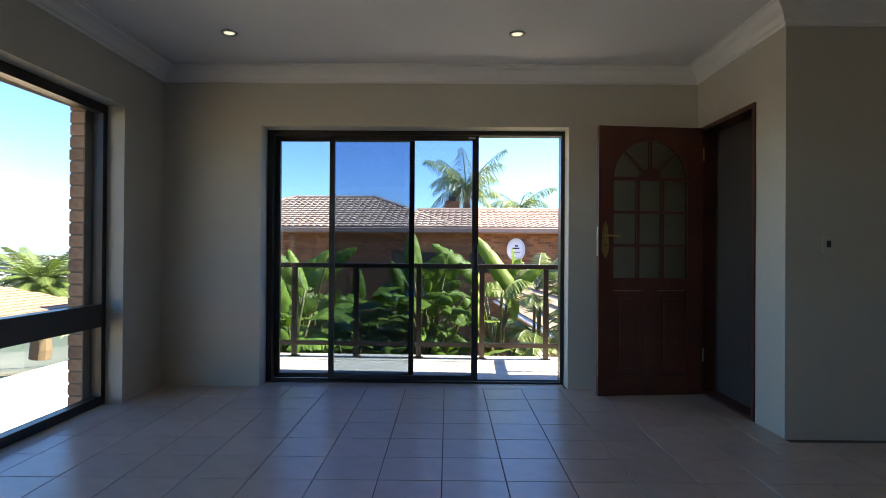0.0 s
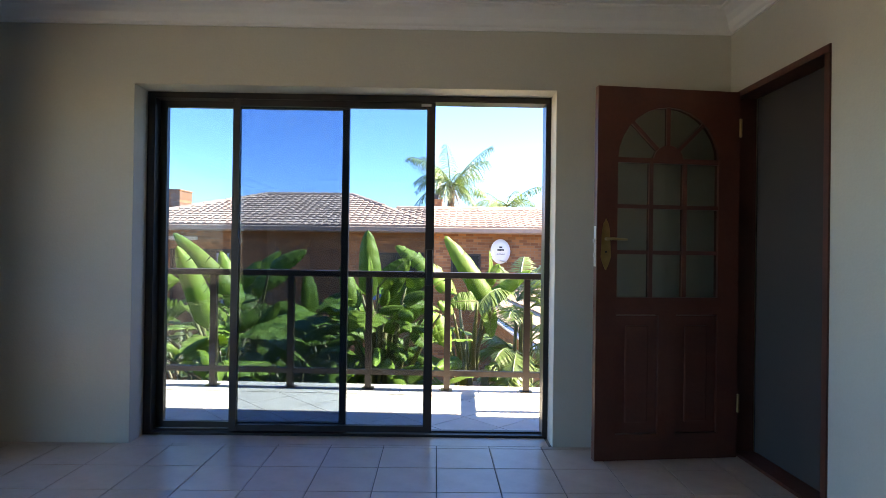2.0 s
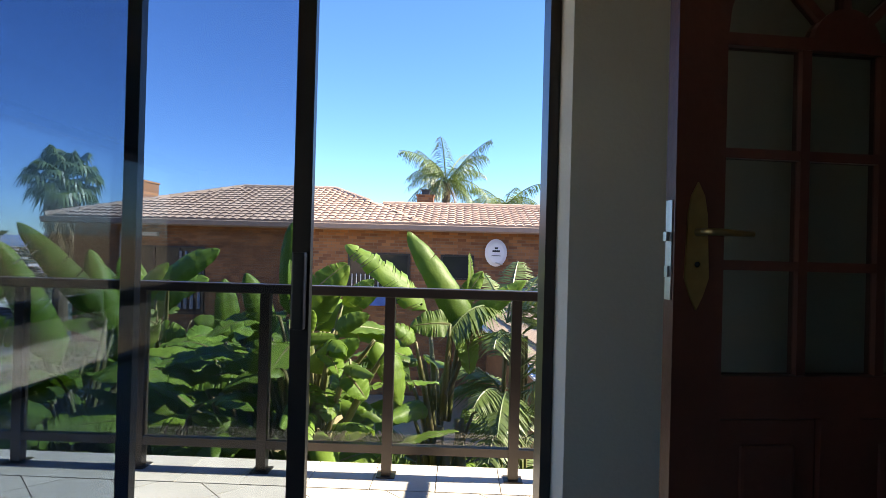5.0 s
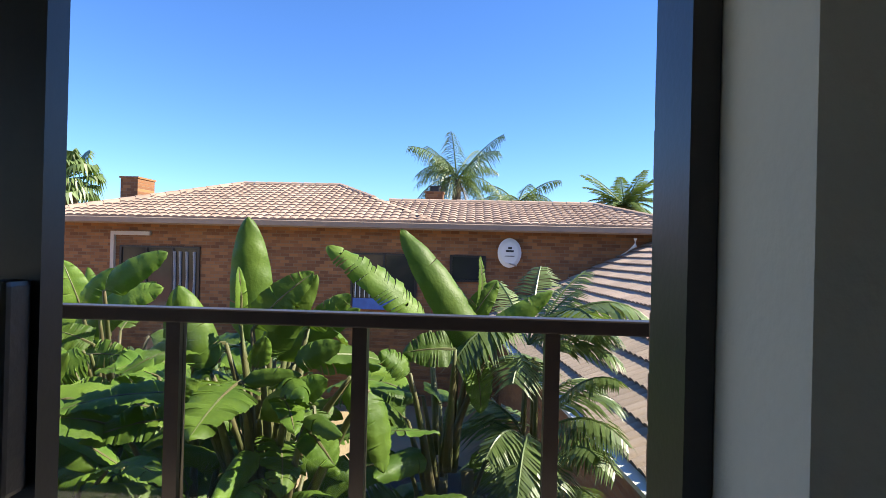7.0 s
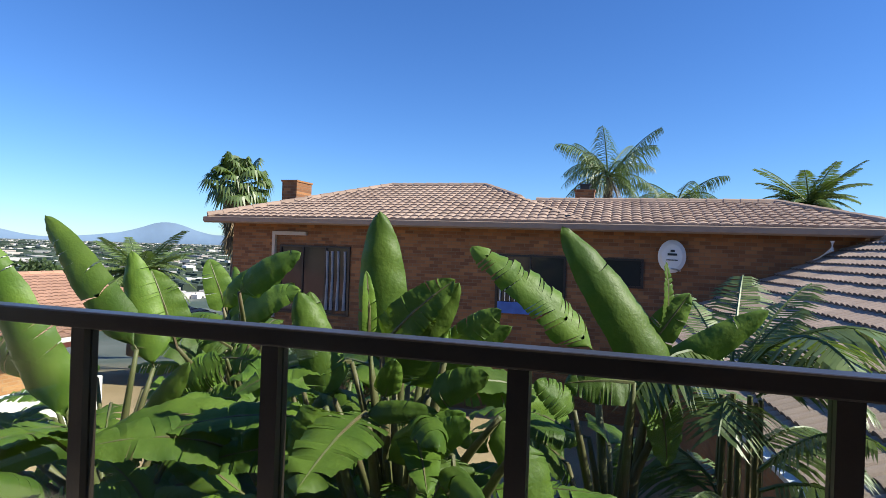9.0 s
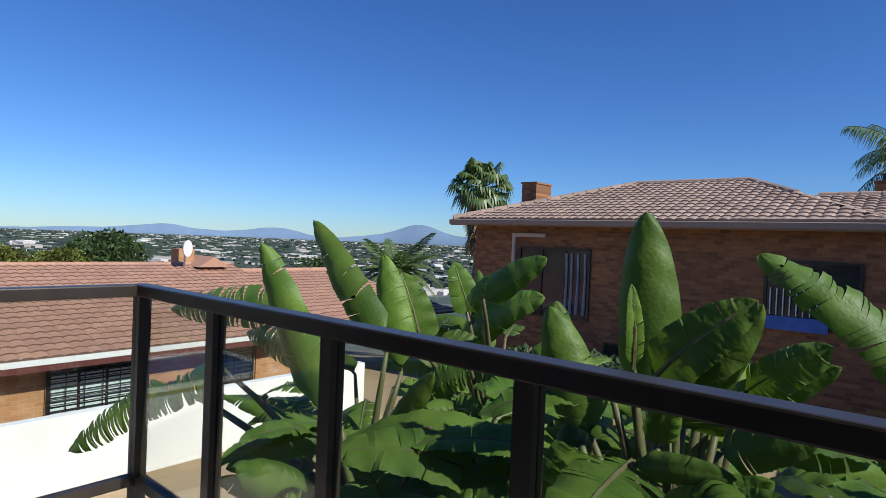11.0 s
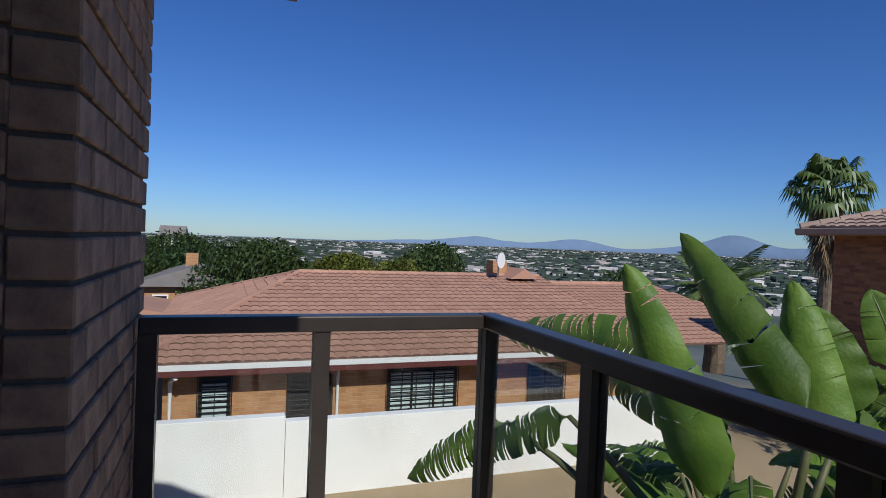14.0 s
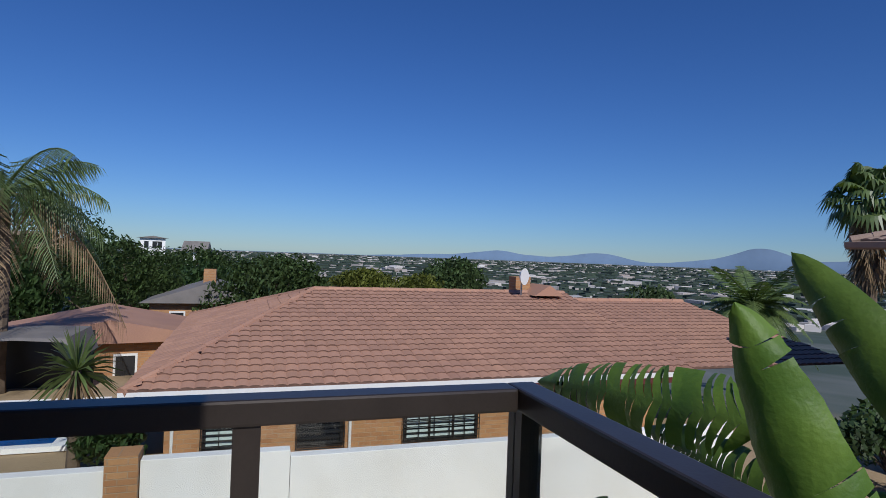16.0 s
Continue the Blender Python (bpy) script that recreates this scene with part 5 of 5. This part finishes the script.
for k, (x, y, rx, rz) in enumerate([(-6.9, 16.2, 1.1, 0.75), (-5.2, 16.4, 1.2, 0.8), (-3.6, 16.3, 1.1, 0.75), (-8.3, 16.4, 0.9, 0.7), (-12.5, 2.9, 0.7, 0.55), (-6.5, 2.2, 0.5, 0.4)]):
    tree("bush", "clipped green garden bush", x, y, -2.8 if k < 4 else -3.0, rx, rz, M_BUSH, 70 + k, 1500, 0.1, "bush", 7)

# things beyond the red roof
pool = thing("swimming_pool", "blue swimming pool with a pale rim", "pool", -14.6, 0.4, -2.76)
part("water", box(-2.4, 0.9, -3.0, 1.3, 0.0, 0.06), M_POOL, pool)
part("rim", boxes((-2.7, -2.4, -3.3, 1.6, 0, 0.1), (0.9, 1.1, -3.3, 1.6, 0, 0.1), (-2.4, 0.9, 1.3, 1.6, 0, 0.1), (-2.4, 0.9, -3.3, -3.0, 0, 0.1)), M_WWALL, pool)
sh = thing("garden_canopy", "grey shade canopy on poles in the next garden", "canopy", -18.6, -0.4, -2.8)
part("cloth", prism([(-1.8, 1.05), (-1.2, 1.55), (0.2, 1.62), (1.3, 1.6), (1.5, 1.0), (1.45, 0.98), (1.25, 1.5), (0.2, 1.56), (-1.2, 1.5), (-1.75, 1.02)], -1.2, 1.2, "x"), M_ROOF_G, sh)
# black sheet added to give the darkness beneath the cloth
part("shade_panel", box(-1.25, -1.2, -1.75, 1.4, -0.2, 1.48), M_BLACK, sh, "black panel added as the shade under the canopy")
for yy in (-1.7, 1.4):
    part("pole", tube([(1.1, yy, -0.3), (1.1, yy, 1.02)], 0.04, 8), M_TRUNK, sh)


def far_house(label, x, y, rz, w, d, h, roof_h, zb, wall_m, roof_m, chim=False):
    p = thing("house", label, "house", x, y, zb, rz=rz)
    part("wall", box(-w, w, -d, d, -2, h), wall_m, p)
    r = part("roof", prism([(-d - 0.4, h), (d + 0.4, h), (0, h + roof_h)], -w - 0.4, w + 0.4, "x"), roof_m, p)
    for k in (-0.5, 0.15, 0.55):
        wd = part("window", box(w - 0.01, w + 0.04, d * k - 0.35, d * k + 0.35, h - 1.5, h - 0.4), M_WHITE, p, "white window")
        part("pane", box(w + 0.042, w + 0.05, d * k - 0.28, d * k + 0.28, h - 1.43, h - 0.47), M_DWIN, wd)
    if chim:
        part("chimney", box(-0.4, 0.4, -0.3, 0.3, h, h + roof_h + 0.6), wall_m, p)
    return p


far_house("brick house with a grey tiled roof", -33.5, 3.2, 0, 3.0, 2.4, 1.6, 0.9, -3.1, M_BRICK_L, M_ROOF_G, True)
far_house("low house with a faded red roof", -24.5, 0.4, 12, 2.6, 3.2, 0.9, 0.75, -2.9, M_BRICK_L, M_ROOF_L)
far_house("white gabled house on the hillside", -112, -4.0, 80, 1.8, 1.5, 1.2, 1.9, -1.2, M_WWALL, M_ROOF_G)
far_house("white flat house on the hillside", -92, -8.2, 10, 1.5, 1.6, 1.6, 0.3, 0.4, M_WWALL, M_ROOF_G)
far_house("house with a grey roof beyond the wing", 16.5, 27.0, 90, 4.5, 4.5, 3.3, 1.4, -2.8, M_WWALL, M_ROOF_G)

# ---- pieces of floors, pavements and walls ----
def lay_floor():
    verts, faces = [], []
    for i in range(-8, 19):
        for j in range(-24, 4):
            x, y = 0.347 + i * T, 3.07 + j * T
            if x > 5.9 or y > YF or y < -4 or (x > XR - 0.02 and y > 2.85):
                continue
            w, h = min(T, XR - x if y > 2.6 else 99) - 0.005, min(T, YF + 0.0 - y) - 0.005
            if x < XL:
                continue
            full = w > T - 0.006 and h > T - 0.006
            if y > -0.2 and x < XR and full:
                ob = new("floor_tile", ft)
                ob.parent = floor
                ob.location = (x, y, -0.004 + random.uniform(0, 0.0008))
            elif w > 0.02 and h > 0.02:
                k = len(verts)
                for z in (-0.004, 0.002):
                    verts.extend([(x, y, z), (x + w, y, z), (x + w, y + h, z), (x, y + h, z)])
                faces.extend([(k + 4, k + 5, k + 6, k + 7), (k, k + 1, k + 5, k + 4), (k + 1, k + 2, k + 6, k + 5), (k + 2, k + 3, k + 7, k + 6), (k + 3, k, k + 4, k + 7)])
    for j in range(-24, 4):
        x, y = XL, 3.07 + j * T
        w, h = (0.347 - 7 * T) - XL - 0.005, min(T, YF - y) - 0.005
        k = len(verts)
        for z in (-0.004, 0.002):
            verts.extend([(x, y, z), (x + w, y, z), (x + w, y + h, z), (x, y + h, z)])
        faces.extend([(k + 4, k + 5, k + 6, k + 7), (k, k + 1, k + 5, k + 4), (k + 1, k + 2, k + 6, k + 5), (k + 2, k + 3, k + 7, k + 6), (k + 3, k, k + 4, k + 7)])
    tagged(pymesh("cut_tiles", verts, faces, M_TILE, floor), kind="stuff")
    tagged(mesh_ob("door_sill", boxes((-1.12, 1.30, YF, 4.172, -0.003, 0.0015)), M_TILE, floor))


lay_floor()


def lay_deck():
    """Diagonal stone tiles with a straight border row along the rail."""
    S = 0.335
    x0, x1, y0, y1 = -2.08, 2.10, 4.37, 5.60
    c = math.sqrt(0.5)
    for i in range(-20, 21):
        for j in range(-20, 21):
            cx, cy = 0.1 + (i - j) * S * c, 5.0 + (i + j) * S * c
            if not (x0 - 0.3 < cx < x1 + 0.3 and y0 - 0.3 < cy < y1 + 0.3):
                continue
            bm = bmesh.new()
            h = S / 2 - 0.003
            vs = [bm.verts.new((cx + (a - b) * c, cy + (a + b) * c, ZB)) for a, b in ((-h, -h), (h, -h), (h, h), (-h, h))]
            bm.faces.new(vs)
            for co, no in (((x0, 0, 0), (-1, 0, 0)), ((x1, 0, 0), (1, 0, 0)), ((0, y0, 0), (0, -1, 0)), ((0, y1, 0), (0, 1, 0))):
                bmesh.ops.bisect_plane(bm, geom=bm.verts[:] + bm.edges[:] + bm.faces[:], plane_co=co, plane_no=no, clear_outer=True)
            if not bm.faces:
                bm.free()
                continue
            ex = bmesh.ops.extrude_face_region(bm, geom=bm.faces[:])
            bmesh.ops.translate(bm, verts=[v for v in ex["geom"] if isinstance(v, bmesh.types.BMVert)], vec=(0, 0, -0.011))
            mesh_ob("deck_tile", bm, M_DECK, slab)
    k = x0
    while k < x1 - 0.05:
        w = min(0.335, x1 - k) - 0.005
        mesh_ob("edge_tile", box(k, k + w, y1 + 0.005, 5.96, ZB - 0.011, ZB + 0.002), M_DECK, slab)
        k += 0.335


lay_deck()

bw, bh, bt = 0.222, 0.073, 0.105
bb = box(0, bw, 0, bt, 0, bh)
bmesh.ops.bevel(bb, geom=bb.edges[:], offset=0.004, segments=1, affect="EDGES")
brick_me = bpy.data.meshes.new("brick")
bb.to_mesh(brick_me)
bb.free()
brick_me.materials.append(M_BRICK)
hb = box(0, 0.106, 0, bt, 0, bh)
bmesh.ops.bevel(hb, geom=hb.edges[:], offset=0.004, segments=1, affect="EDGES")
half_me = bpy.data.meshes.new("half_brick")
hb.to_mesh(half_me)
hb.free()
half_me.materials.append(M_BRICK)
SIDE = bpy.data.objects["facade_left"]


def courses(xa, xb, yface, z0, n, parent, along="x"):
    """Running bond between two ends, half bricks closing every other course."""
    for r in range(n):
        x = xa
        first = r % 2 == 1
        while x < xb - 0.05:
            left = xb - x
            me, w = (half_me, 0.106) if first or left < 0.2 else (brick_me, bw)
            first = False
            ob = new("brick", me)
            ob.parent = parent
            s = min(1.0, left / w) if left < w + 0.03 else 1.0
            j = random.uniform(-0.003, 0.003)
            if along == "x":
                ob.matrix_basis = pose(x, yface - bt + j, z0 + r * 0.0845, 0, 0, random.uniform(-0.3, 0.3)) @ Matrix.Diagonal((s, 1, 1, 1))
            else:
                ob.matrix_basis = pose(yface + bt + j, x, z0 + r * 0.0845, 0, 0, 90 + random.uniform(-0.3, 0.3)) @ Matrix.Diagonal((s, 1, 1, 1))
            x += w + 0.010


courses(XO, -1.28, 4.645, -0.32, 31, bpy.data.objects["facade_pier"])
for r in range(28):
    spans = ((4.330, 1.0, brick_me),) if r % 2 == 0 else ((4.330, 1.0, half_me), (4.446, 0.9, half_me))
    for y, s, me in spans:
        ob = new("brick", me)
        ob.parent = bpy.data.objects["facade_pier"]
        ob.matrix_basis = pose(-1.276 + random.uniform(-0.003, 0.003), y, -0.06 + r * 0.0845, 0, 0, 90) @ Matrix.Diagonal((s * 0.94 if me is brick_me else s, 1, 1, 1))
courses(1.326, 2.62, 4.388, -0.32, 30, FACADE)
courses(3.375, 4.36, XO, 0.0, 25, SIDE, "y")
